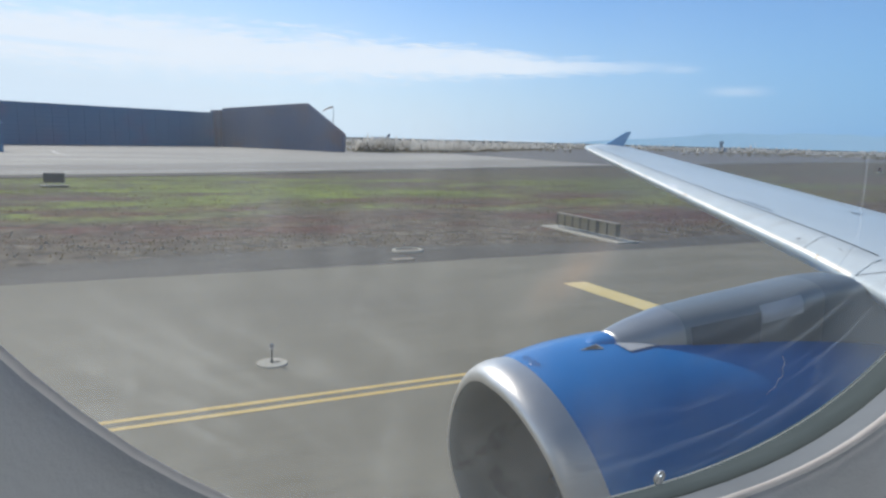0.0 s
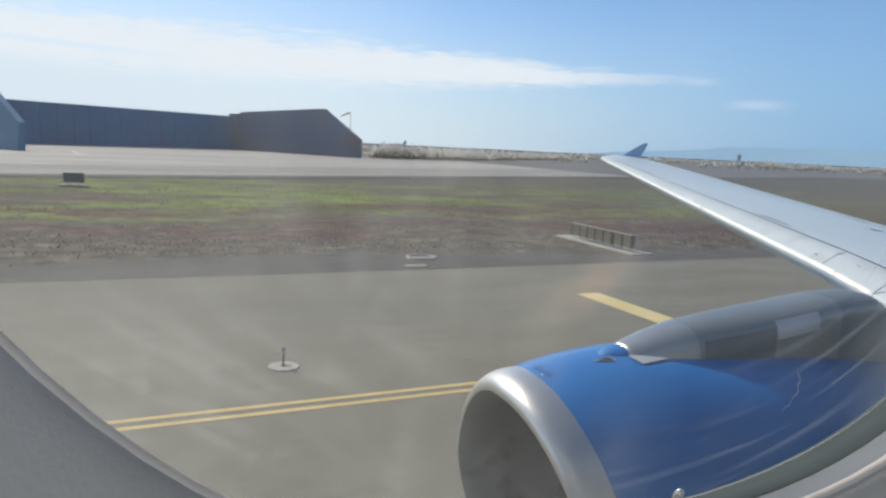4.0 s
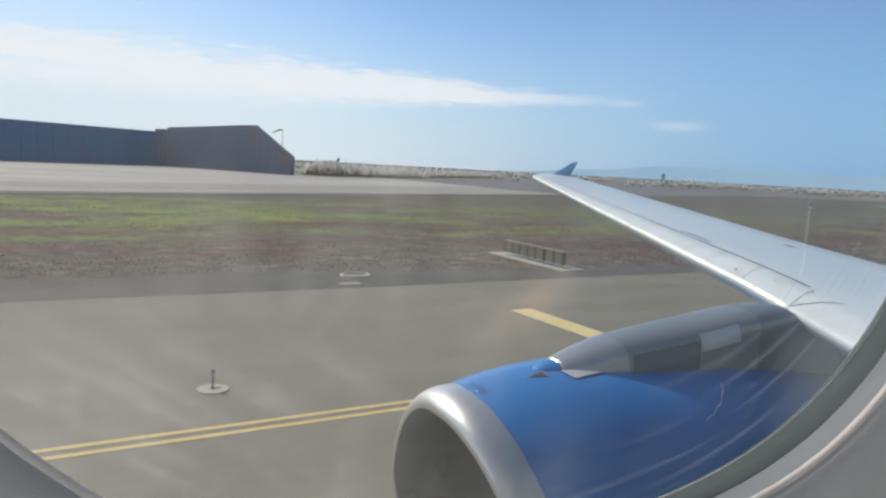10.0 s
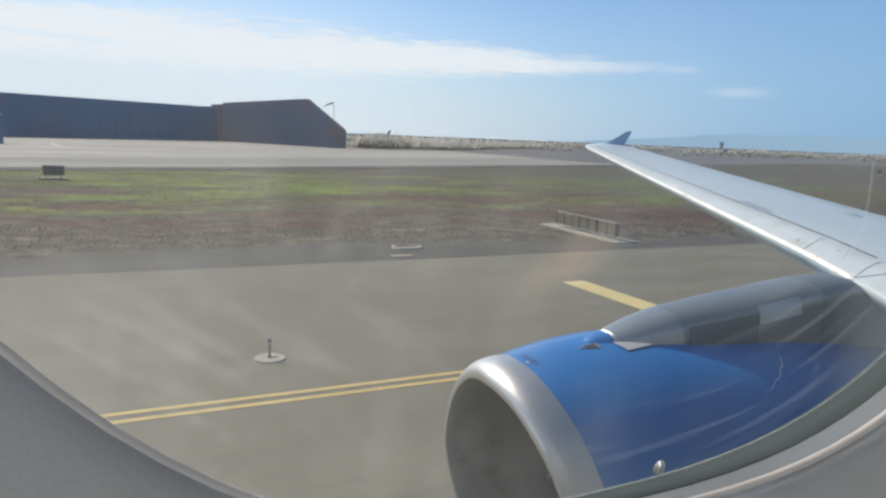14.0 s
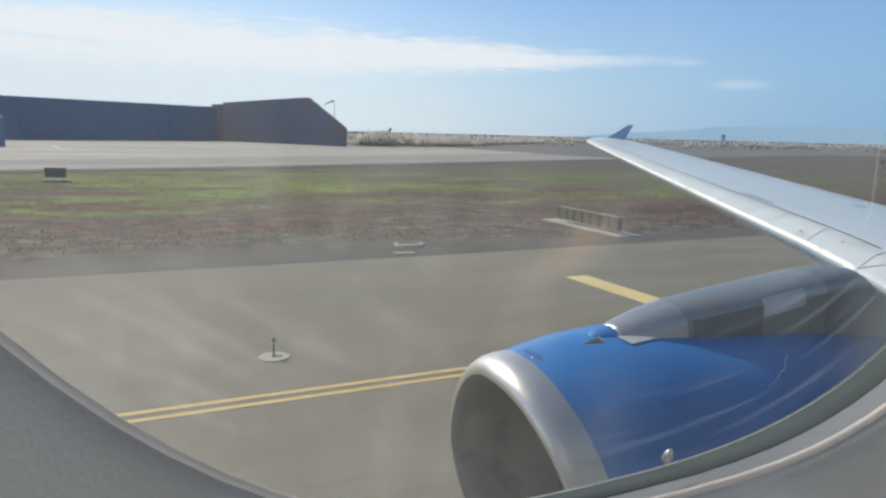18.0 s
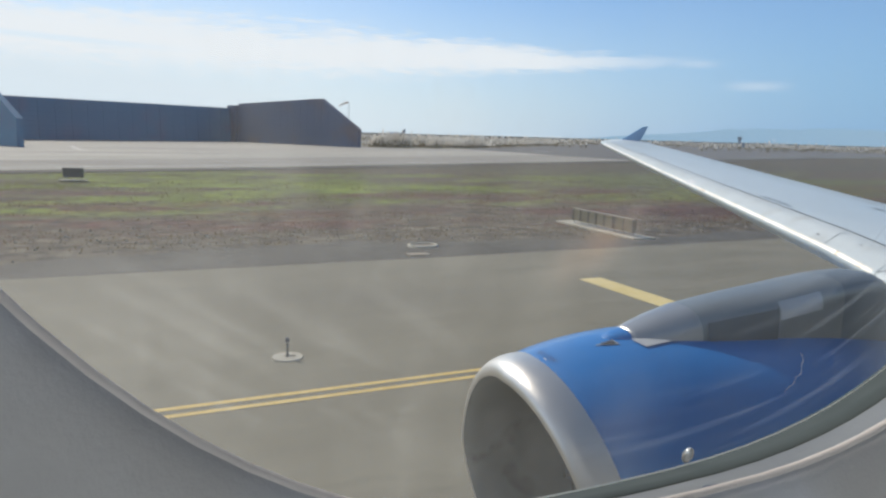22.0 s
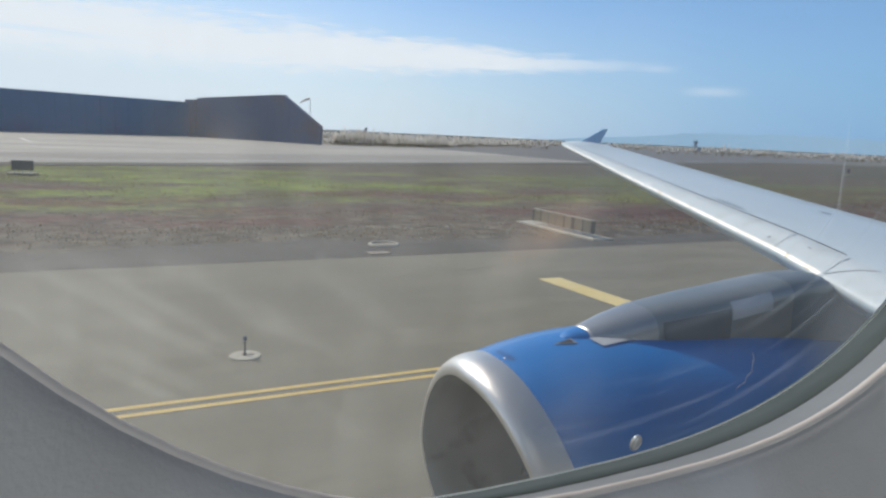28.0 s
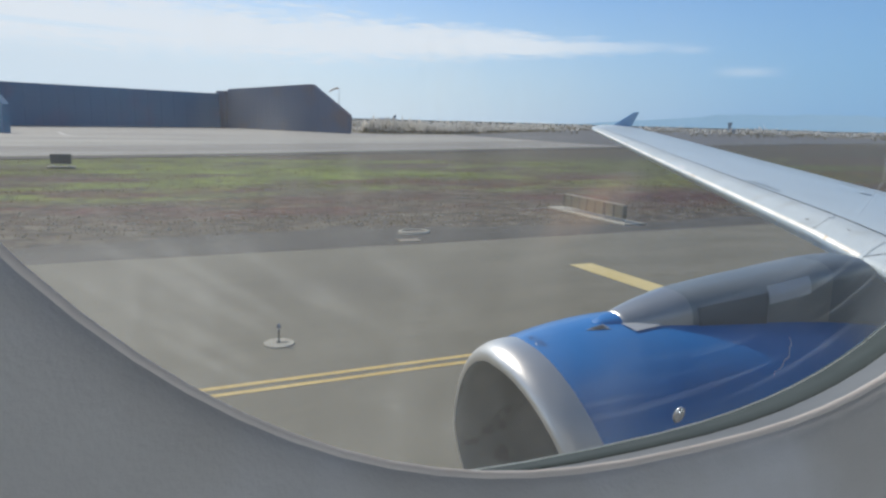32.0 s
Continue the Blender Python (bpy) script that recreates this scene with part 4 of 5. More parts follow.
def wing_low(y, s):
    (xl, zl), (xt, zt) = along(LE, y), along(TE, y)
    c = xt - xl
    edge = 0.62 + 0.38 * min(1.0, s / 0.05)
    dn = edge * 0.058 * c * (1.4845 * math.sqrt(max(s, 0)) - 0.63 * s - 1.758 * s ** 2 + 1.4215 * s ** 3 - 0.5075 * s ** 4) / 0.5
    return Vector((xl + c * s, y, zl + (zt - zl) * s - dn))


YS = [1.2, 2.4, 3.6, 4.1, 4.9, 6, 7, 8, 9, 10, 11, 12, 13, 14, 15.0, 15.4]
SS = [0, 0.004, 0.012, 0.025, 0.05, 0.09, 0.14, 0.2, 0.3, 0.4, 0.5, 0.6, 0.7, 0.8, 0.9, 1.0]
rings = []
for y in YS:
    rings.append([wing_point(y, s) for s in SS] + [wing_low(y, s) for s in reversed(SS[1:-1])])
v, f = loft(rings, closed=True, caps=True)
wing = part("wing", mesh_of("wing", v, f, M_WING, True), M_WING, airliner, "light grey painted swept wing")


SLAT = 0.105


def slat_part(y):
    """The slat's share of the chord, larger towards the tip."""
    chord = along(TE, y)[0] - along(LE, y)[0]
    return 0.059 + 0.095 / chord


def wing_plate(name, y0, y1, s0, s1, mat, label="", lift=0.004, ny=8, ns=8, under=False, lean=0.0):
    verts, faces = [], []
    for i in range(ny + 1):
        y = y0 + (y1 - y0) * i / ny
        grow = slat_part(y) / SLAT if s1 < 0.3 else 1.0
        for j in range(ns + 1):
            s = (s0 + (s1 - s0) * (j / ns) ** 2) * grow
            verts.append(wing_point(y + lean * (j / ns) ** 2, s, lift))
        if under:
            for j in range(1, 4):
                p = wing_low(y, s0 + 0.05 * (j / 3) ** 2)
                verts.append(p + Vector((-0.003, 0, -0.004)))
    n = ns + 1 + (3 if under else 0)
    for i in range(ny):
        for j in range(ns):
            p = i * n + j
            faces.append((p, p + 1, p + n + 1, p + n))
        if under:
            p = i * n
            order = [0, ns + 1, ns + 2, ns + 3]
            for a, b in zip(order, order[1:]):
                faces.append((p + a, p + n + a, p + n + b, p + b))
    return part(name, mesh_of(name, verts, faces, mat, True), mat, wing, label)


cuts = [1.4, 4.09, 4.97, 7.6, 10.2, 12.8, 15.0]
for a, b in zip(cuts, cuts[1:]):
    wing_plate("slat", a + (0.012 if a < 6 else 0.003), b - (0.012 if b < 6 else 0.003), 0.0, SLAT, M_SLAT, "pale grey leading-edge slat", 0.006, 10, 10, True)
wing_plate("slat_seam", 4.2, 14.6, SLAT + 0.007, SLAT + 0.0125, M_SEAM, "dark gap behind the slats", 0.004, 24, 1)
# the front edge's golden-white glint, painted as a thin pale strip
wing_plate("edge_glint", 4.15, 14.9, 0.0, 0.010, M_STRIP, "pale strip painted as the leading edge's glint", 0.0085, 30, 3)
wing_plate("slat_joint", 4.963, 4.975, 0.010, 0.07, M_PYLON_DARK, "dark joint between two slats", 0.009, 1, 8)
wing_plate("slat_joint", 4.083, 4.098, 0.006, SLAT, M_SEAM, "dark curved joint between two slats", 0.009, 1, 12, lean=-0.42)
for a, b in ((5.2, 7.4), (7.5, 9.7), (9.8, 12.0)):
    wing_plate("spoiler", a, b, 0.66, 0.84, M_WING, "grey spoiler panel", 0.003, 6, 3)
wing_plate("flap", 5.0, 12.2, 0.86, 0.995, M_WING, "grey trailing flap", 0.002, 8, 3)
wing_plate("aileron", 12.3, 14.8, 0.78, 0.995, M_WING, "grey aileron", 0.002, 8, 3)
wing_plate("walkway_mark", 6.3, 7.15, SLAT + 0.034, SLAT + 0.038, M_PYLON, "thin grey walkway mark", 0.005, 6, 1)
wing_plate("walkway_mark", 6.35, 7.05, SLAT + 0.046, SLAT + 0.050, M_PYLON, "thin grey walkway mark", 0.005, 6, 1)
wing_plate("access_mark", 6.18, 6.34, 0.45, 0.49, M_PYLON, "small dark mark on the wing skin", 0.005, 2, 2)
wing_plate("access_mark", 5.17, 5.22, 0.030, 0.036, M_PYLON_DARK, "small dark fastener mark", 0.010, 1, 1)
wing_plate("access_mark", 4.55, 4.60, 0.060, 0.063, M_PYLON_DARK, "small dark fastener mark", 0.010, 1, 1)
# a bright glint on the slat's nose, painted as a white patch
wing_plate("wing_glint", 8.72, 8.98, 0.002, 0.035, M_BRIGHT, "white patch painted as a glint on the leading edge", 0.012, 2, 3)

# wingtip fence: a thin swept blade above and below the tip
def fence():
    bm = bmesh.new()
    prof = [(12.18, 4.43), (12.62, 4.64), (13.04, 4.858), (13.20, 4.862), (13.05, 4.62), (12.90, 4.40), (12.95, 4.14), (12.70, 4.12)]
    a = [bm.verts.new((x, 15.42, z)) for x, z in prof]
    b = [bm.verts.new((x, 15.47, z)) for x, z in prof]
    bm.faces.new(a)
    bm.faces.new(list(reversed(b)))
    for i in range(len(prof)):
        k = (i + 1) % len(prof)
        bm.faces.new((a[i], b[i], b[k], a[k]))
    return bm


part("wingtip_fence", fence(), M_FENCE, wing, "dark blue swept wingtip fence")
for fy in (7.0, 10.5):
    rr = []
    for k in range(9):
        s = k / 8
        (xl, zl), (xt, zt) = along(LE, fy), along(TE, fy)
        r = 0.16 * math.sin(math.pi * min(1, s * 0.9 + 0.08)) + 0.01
        cx = xl + (xt - xl) * (0.55 + 0.6 * s)
        cz = zl + (zt - zl) * min(1, 0.55 + 0.6 * s) - 0.32
        rr.append([(cx, fy + r * math.cos(t), cz + r * math.sin(t)) for t in [2 * math.pi * j / 12 for j in range(12)]])
    v, f = loft(rr, True, True)
    part("flap_fairing", mesh_of("flap_fairing", v, f, M_WING, True), M_WING, wing)

# ---------- cabin wall and window ----------
RIM = (0.1249, 4.7232, 0.1968, 0.3062, 2.594)
PANE = (0.130, 4.698, 0.2490, 0.3030, 2.6)


def outline(shape, scale=1.0, y=0.0, grow=0.0, n=120):
    cx, cz, a, b, e = shape
    pts = []
    for k in range(n):
        t = 2 * math.pi * k / n
        c, s = math.cos(t), math.sin(t)
        pts.append((cx + math.copysign(abs(c) ** (2 / e), c) * (a * scale + grow), y, cz + math.copysign(abs(s) ** (2 / e), s) * (b * scale + grow)))
    return pts


def mixed(k, y, grow=0.0):
    """Between the rim's outline (k = 0) and the pane's (k = 1)."""
    shape = [p + (q - p) * k for p, q in zip(RIM, PANE)]
    return outline(shape, 1.0, y, grow)


RIM_Y, PANE_Y = 0.116, 0.160
fuselage = part("fuselage", mesh_of("fuselage", *loft([[(x, -1.82 + 2.03 * math.cos(radians(t)), 4.2 + 2.03 * math.sin(radians(t))) for t in range(24, 350, 6)] for x in (-9, -6, -3, 0, 3, 6, 9, 12)], closed=False), M_SKIN, True), M_SKIN, airliner, "grey painted fuselage skin")
trim_rings = [outline(RIM, 1.0, RIM_Y + 0.0015, 0.0008), outline(RIM, 1.0, RIM_Y + 0.0007, 0.0002), outline(RIM, 1.0, RIM_Y, 0.0), outline(RIM, 1.0, RIM_Y - 0.0006, 0.0002), outline(RIM, 1.0, RIM_Y - 0.0010, 0.0007), outline(RIM, 1.0, RIM_Y - 0.0011, 0.0011)]
wall_rings = [outline(RIM, 1.0, RIM_Y - 0.0011, 0.0011), outline(RIM, 1.0, RIM_Y - 0.0022, 0.0017), outline(RIM, 1.0, RIM_Y - 0.0028, 0.0021), outline(RIM, 1.0, RIM_Y - 0.005, 0.0045), outline(RIM, 1.0, RIM_Y - 0.0065, 0.010), outline(RIM, 1.0, RIM_Y - 0.009, 0.03), outline(RIM, 1.0, RIM_Y - 0.016, 0.08)]
wall_rings.append([(0.125 + (x - 0.125) * 6.0, 0.085, 4.62 + (z - 4.7232) * 3.4) for x, y, z in outline(RIM, 1.0, 0.0, 0.0)])
v, f = loft(wall_rings)
wallp = part("cabin_wall", mesh_of("cabin_wall", v, f, M_LINER, True), M_LINER, airliner, "warm grey plastic cabin lining round the window")
v, f = loft(trim_rings)
part("window_trim", mesh_of("window_trim", v, f, M_TRIM, True), M_TRIM, wallp, "thin edge trim, cream for the light it catches")
v, f = loft([mixed(0.03, RIM_Y + 0.0014, 0.0008), mixed(0.12, RIM_Y + 0.004, 0.001), mixed(0.44, RIM_Y + 0.019, 0.0005)])
part("window_reveal", mesh_of("window_reveal", v, f, M_REVEAL, True), M_REVEAL, wallp, "pale window reveal lit by the sun")
v, f = loft([mixed(0.44, RIM_Y + 0.019, 0.0005), mixed(0.46, RIM_Y + 0.0195, -0.0003), mixed(0.8, RIM_Y + 0.034, 0.0), mixed(1.0, PANE_Y, 0.0), mixed(1.0, PANE_Y + 0.002, 0.001), mixed(1.0, PANE_Y + 0.006, 0.006)])
part("window_seal", mesh_of("window_seal", v, f, M_GASKET, True), M_GASKET, wallp, "grey rubber window seal")
skin_rings = [mixed(1.0, PANE_Y + 0.006, 0.006), mixed(1.0, PANE_Y + 0.008, 0.02), mixed(1.0, PANE_Y + 0.006, 0.06), [(0.125 + (x - 0.125) * 6.0, 0.10, 4.62 + (z - 4.7232) * 3.4) for x, y, z in outline(RIM, 1.0, 0.0, 0.0)]]
v, f = loft(skin_rings)
part("window_skin", mesh_of("window_skin", v, f, M_SKIN, True), M_SKIN, wallp, "grey outer skin round the window")
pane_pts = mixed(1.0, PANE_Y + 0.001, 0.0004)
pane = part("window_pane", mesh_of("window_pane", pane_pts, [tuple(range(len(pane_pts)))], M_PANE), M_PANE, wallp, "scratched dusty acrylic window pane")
pane.visible_shadow = False
v, f = loft([mixed(1.0, PANE_Y - 0.0004, -0.0007), mixed(1.0, PANE_Y - 0.0008, 0.0), mixed(1.0, PANE_Y - 0.0006, 0.0006)])
part("pane_edge", mesh_of("pane_edge", v, f, M_EDGE, True), M_EDGE, wallp, "bright bevelled edge of the pane")
# small vent plug in the inner pane
rr = []
for k in range(9):
    t = math.pi * k / 8
    r, d = 0.0017 * math.sin(t) ** 0.7 + 0.0001, -0.0030 * math.cos(t)
    rr.append([(0.133 + r * math.cos(q) + 0.25 * d, 0.130 + 0.6 * d, 4.418 + r * 1.25 * math.sin(q) - 0.45 * d) for q in [2 * math.pi * j / 16 for j in range(16)]])
v, f = loft(rr, True, True)
part("vent_plug", mesh_of("vent_plug", v, f, M_BEAD, True), M_BEAD, wallp, "small shiny vent plug in the pane")

# the cabin behind the camera, closed, with two unseen lamps added inside
def cabin():
    bm = bmesh.new()
    sec = [(0.085, 3.55), (-0.10, 3.42), (-3.5, 3.42), (-3.75, 4.2), (-3.55, 5.1), (-3.0, 5.75), (-0.8, 5.75), (-0.12, 5.62), (0.085, 5.05)]
    a = [bm.verts.new((-1.6, y, z)) for y, z in sec]
    b = [bm.verts.new((1.9, y, z)) for y, z in sec]
    bm.faces.new(a)
    bm.faces.new(list(reversed(b)))
    for i in range(len(sec) - 1):
        bm.faces.new((a[i], a[i + 1], b[i + 1], b[i]))
    return bm


part("cabin_shell", cabin(), M_CABIN, airliner, "plain pale cabin walls")
# added fill for the lining: a strong cool lamp and a weak warm one
for lx, power, tint in ((-0.75, 34.0, (0.80, 0.91, 1.0)), (0.95, 2.5, (1.0, 0.95, 0.90))):
    ld = bpy.data.lights.new("cabin_fill", "AREA")
    ld.shape, ld.size, ld.size_y, ld.energy, ld.color = "RECTANGLE", 0.3, 0.4, power, tint
    lo = new("cabin_fill", ld)
    lo.matrix_basis = look((lx, -3.5, 4.65), (lx, 0, 4.4))

# ---------- small airfield things ----------
def edge_light(x, y):
    root = thing("taxiway_edge_light", "blue taxiway edge light on a round concrete pad", "airfield light", "taxiway edge lights", at=(x, y, 0.0))
    bm = bmesh.new()
    bmesh.ops.create_cone(bm, cap_ends=True, segments=28, radius1=0.31, radius2=0.30, depth=0.03, matrix=Matrix.Translation((0, 0, 0.012)))
    part("pad", bm, M_CONCRETE, root, "pale round concrete pad")
    bm = bmesh.new()
    rod(bm, (0, 0, 0.02), (0, 0, 0.30), 0.019)
    rod(bm, (0, 0, 0.02), (0, 0, 0.06), 0.05, 0.035)
    part("stem", bm, M_SIGN_K, root, "dark steel stem")
    bm = bmesh.new()
    rod(bm, (0, 0, 0.30), (0, 0, 0.335), 0.038)
    part("collar", bm, M_STEEL, root)
    bm = bmesh.new()
    bmesh.ops.create_uvsphere(bm, u_segments=12, v_segments=8, radius=0.042, matrix=Matrix.Translation((0, 0, 0.365)) @ Matrix.Diagonal((1, 1, 1.4, 1)))
    part("lens", bm, M_LENS, root, "blue glass lens", True)
    bm = bmesh.new()
    rod(bm, (0.05, -0.02, 0.03), (0.16, -0.03, 0.03), 0.012)
    part("conduit", bm, M_SIGN_K, root)
    return root


first = edge_light(2.8, 13.44)
for lx in (-24.0, -46.5, -60.0, 17.6, 46.0, 90.0):
    copy_thing(first, pose(lx, 13.44, 0))


def concrete_ring(x, y):
    root = thing("concrete_ring", "low pale concrete ring round a dark drain cover", "drain", at=(x, y, 0))
    rings = []
    for r, z in ((0.66, -0.03), (0.64, 0.05), (0.56, 0.065), (0.50, 0.05), (0.49, -0.02)):
        rings.append([(r * math.cos(t), r * 0.9 * math.sin(t), z) for t in [2 * math.pi * j / 30 for j in range(30)]])
    v, f = loft(rings)
    part("collar", mesh_of("collar", v, f, M_CONCRETE, True), M_CONCRETE, root, "pale concrete collar")
    bm = bmesh.new()
    bmesh.ops.create_cone(bm, cap_ends=True, segments=24, radius1=0.48, radius2=0.48, depth=0.03, matrix=Matrix.Translation((0, 0, -0.015)))
    part("cover", bm, M_RUST, root, "weathered drain cover")


concrete_ring(10.9, 25.75)
bm = bmesh.new()
box(bm, 9.9, 23.9, 0.012, 0.85, 0.5, 0.03, 0.008)
tagged(new("concrete_slab", finish(bm, "concrete_slab", M_CLOD)), "small pale concrete slab set in the shoulder", "slab")


def sign(x, y, turn, w_, h_, face, label, group="airfield signs"):
    root = thing("airfield_sign", label, "sign", group, at=(x, y, 0))
    root.rotation_euler = (0, 0, turn)
    bm = bmesh.new()
    box(bm, 0, 0, 0.03, w_ * 1.3, 1.0, 0.08, 0.01)
    part("pad", bm, M_CONCRETE, root, "pale concrete pad")
    for sx in (-0.36, 0, 0.36):
        bm = bmesh.new()
        rod(bm, (sx * w_, 0, 0.06), (sx * w_, 0, 0.28), 0.035)
        part("leg", bm, M_STEEL, root)
    bm = bmesh.new()
    box(bm, 0, 0, 0.28 + h_ / 2, w_, 0.22, h_, 0.02)
    case = part("case", bm, M_SIGN_K, root, "dark sign case")
    bm = bmesh.new()
    box(bm, 0, -0.118, 0.28 + h_ / 2, w_ * 0.94, 0.012, h_ * 0.86, 0.003)
    part("face", bm, face, case, "sign face")
    for k in range(0 if face is M_SIGN_K else 3):
        bm = bmesh.new()
        box(bm, (k - 1) * w_ * 0.26, -0.127, 0.28 + h_ / 2, w_ * 0.12, 0.006, h_ * 0.45, 0.001)
        part("character_bar", bm, M_SIGN_K if face is M_SIGN_Y else M_CONCRETE, case)
    return root


sign(-3.8, 63.0, radians(-8), 1.5, 0.75, M_SIGN_K, "dark airfield sign seen from behind on a concrete pad")
sign(128.0, 62.0, radians(20), 2.4, 0.9, M_SIGN_Y, "yellow taxiway sign on a concrete pad in the grass")
sign(150.0, 95.0, radians(25), 2.6, 0.9, M_SIGN_R, "red runway holding sign on a concrete pad")


def guidance_sign(x, y):
    """A long sign edge-on to the taxiway: two cases on a row of legs."""
    root = thing("guidance_sign", "long weathered airfield sign seen from behind on a concrete pad", "sign", "airfield signs", at=(x, y, 0))
    root.rotation_euler = (0, 0, radians(-2))
    bm = bmesh.new()
    box(bm, 0.15, 0, -0.005, 1.25, 6.7, 0.09, 0.012)
    part("pad", bm, M_CONCRETE, root, "pale concrete pad")
    for y0, y1 in ((-2.75, -1.25), (-1.2, 2.35)):
        bm = bmesh.new()
        box(bm, 0, (y0 + y1) / 2, 0.50, 0.20, y1 - y0, 0.60, 0.015)
        case = part("case", bm, M_OLIVE, root, "weathered olive-grey sign case")
        bm = bmesh.new()
        box(bm, 0, (y0 + y1) / 2, 0.815, 0.24, y1 - y0 + 0.02, 0.035, 0.008)
        part("cap_rail", bm, M_CLOD, case, "pale top rail")
        count = max(2, round((y1 - y0) / 0.75) + 1)
        for k in range(count):
            yy = y0 + 0.05 + (y1 - y0 - 0.1) * k / (count - 1)
            bm = bmesh.new()
            box(bm, -0.118, yy, 0.50, 0.035, 0.05, 0.62, 0.005)
            part("rib", bm, M_SIGN_K, case, "dark upright rib")
            bm = bmesh.new()
            rod(bm, (0, yy, 0.03), (0, yy, 0.21), 0.03)
            part("leg", bm, M_STEEL, root)


guidance_sign(21.6, 28.3)


def far_jet(x, y, turn):
    root = thing("taxiing_jet", "distant white jet airliner with a dark tail", "airplane", at=(x, y, 0))
    root.rotation_euler = (0, 0, turn)
    rr = []
    for px, r in ((-18, 0.2), (-17, 1.0), (-15, 1.7), (-12, 2.0), (8, 2.0), (14, 1.4), (19, 0.4)):
        rr.append([(px, r * math.cos(t), 3.6 + r * math.sin(t) + max(0, px - 8) * 0.08) for t in [2 * math.pi * j / 14 for j in range(14)]])
    v, f = loft(rr, True, True)
    part("fuselage", mesh_of("fuselage", v, f, M_JET, True), M_JET, root)
    bm = bmesh.new()
    vs = [bm.verts.new(c) for c in ((11, -0.15, 5.4), (17.5, -0.15, 5.4), (19.2, -0.1, 11.4), (16.2, -0.1, 11.4), (11, 0.15, 5.4), (17.5, 0.15, 5.4), (19.2, 0.1, 11.4), (16.2, 0.1, 11.4))]
    for q in ((0, 1, 2, 3), (7, 6, 5, 4), (0, 4, 5, 1), (1, 5, 6, 2), (2, 6, 7, 3), (3, 7, 4, 0)):
        bm.faces.new([vs[i] for i in q])
    part("tail_fin", bm, M_NAVY, root, "dark blue tail fin")
    for s in (-1, 1):
        bm = bmesh.new()
        vs = [bm.verts.new(c) for c in ((-4, s * 1.8, 2.7), (3, s * 1.8, 2.7), (7.5, s * 16, 3.8), (6, s * 16, 3.8), (-4, s * 1.8, 3.1), (3, s * 1.8, 3.1), (7.5, s * 16, 4.0), (6, s * 16, 4.0))]
        for q in ((0, 1, 2, 3), (7, 6, 5, 4), (0, 4, 5, 1), (1, 5, 6, 2), (2, 6, 7, 3), (3, 7, 4, 0)):
            bm.faces.new([vs[i] for i in q])
        part("wing", bm, M_JET, root)
        bm = bmesh.new()
        rod(bm, (-5.5, s * 5.6, 1.9), (-1.5, s * 5.6, 1.9), 1.0, 0.7, 14)
        part("engine", bm, M_NAVY, root)
    for gx, gy in ((-13, 0), (1, -3), (1, 3)):
        bm = bmesh.new()
        rod(bm, (gx, gy, 0), (gx, gy, 2.2), 0.5, 0.25, 8)
        part("landing_gear", bm, M_SIGN_K, root)


far_jet(430.0, 1150.0, radians(2))


for px_, py_ in ((131, 44), (138, 57), (146, 40), (152, 66)):
    bm = bmesh.new()
    box(bm, px_, py_, -0.03, 1.6, 1.1, 0.09, 0.012, 0.2)
    tagged(new("concrete_pad", finish(bm, "concrete_pad", M_CONCRETE)), "flat pale concrete pad in the airfield grass", "pad", "concrete pads")
for px_ in (112.0, 118.5):
    tagged(new("pavement_patch", finish(slab([(px_, 12.5), (px_ + 4.2, 12.5), (px_ + 4.2, 19.0), (px_, 19.0)], 0.006, 0.004), "pavement_patch", M_SHOULDER)), "dark square asphalt repair in the taxiway", "repair", kind="structure")


# ---------- plants ----------
def blades(name, spots, mat, label, seed, h, spread, count, width):
    """Clumps of upright blades, each one bent triangle strip."""
    r = random.Random(seed)
    verts, faces = [], []
    for x, y, k in spots:
        for _ in range(count):
            a = r.uniform(0, 6.283)
            d = spread * k * math.sqrt(r.random())
            bx, by = x + 5.0 * d * math.cos(a), y + 0.9 * d * math.sin(a)
            hh = h * k * r.uniform(0.55, 1.15)
            lx, ly = r.uniform(-0.4, 0.4) * hh, r.uniform(-0.4, 0.4) * hh
            t = r.uniform(0, 3.1416)
            wx, wy = width * k * math.cos(t), width * k * math.sin(t)
            i = len(verts)
            verts += [(bx - wx, by - wy, -0.06), (bx + wx, by + wy, -0.06), (bx + lx * 0.4 - wx * 0.7, by + ly * 0.4 - wy * 0.7, hh * 0.6 - 0.06), (bx + lx * 0.4 + wx * 0.7, by + ly * 0.4 + wy * 0.7, hh * 0.6 - 0.06), (bx + lx, by + ly, hh - 0.06)]
            faces += [(i, i + 1, i + 3, i + 2), (i + 2, i + 3, i + 4)]
    return tagged(new(name, mesh_of(name, verts, faces, mat)), label, "grass", kind="stuff")


r = random.Random(11)


def field_spots(n, y0, y1, x0, x1, scale, low, lo=0.5, hi=1.2, bias=1.0):
    got = []
    while len(got) < n:
        y = y0 + (y1 - y0) * r.random() ** bias
        x = r.uniform(x0, x1)
        if noise.noise((x * scale * 0.4, y * scale, low * 10)) > low:
            got.append((x, y, r.uniform(lo, hi)))
    return got


blades("grass_tufts", field_spots(700, 44, 72, -25, 28, 0.16, 0.2) + field_spots(350, 40, 76, 24, 70, 0.16, 0.14), M_TUFT, "low patchy green grass", 1, 0.05, 1.1, 14, 0.022)
blades("red_herbs", field_spots(1500, 30, 50, -25, 70, 0.2, 0.15, bias=1.3), M_RED, "low red-brown herbs", 2, 0.04, 1.2, 14, 0.022)
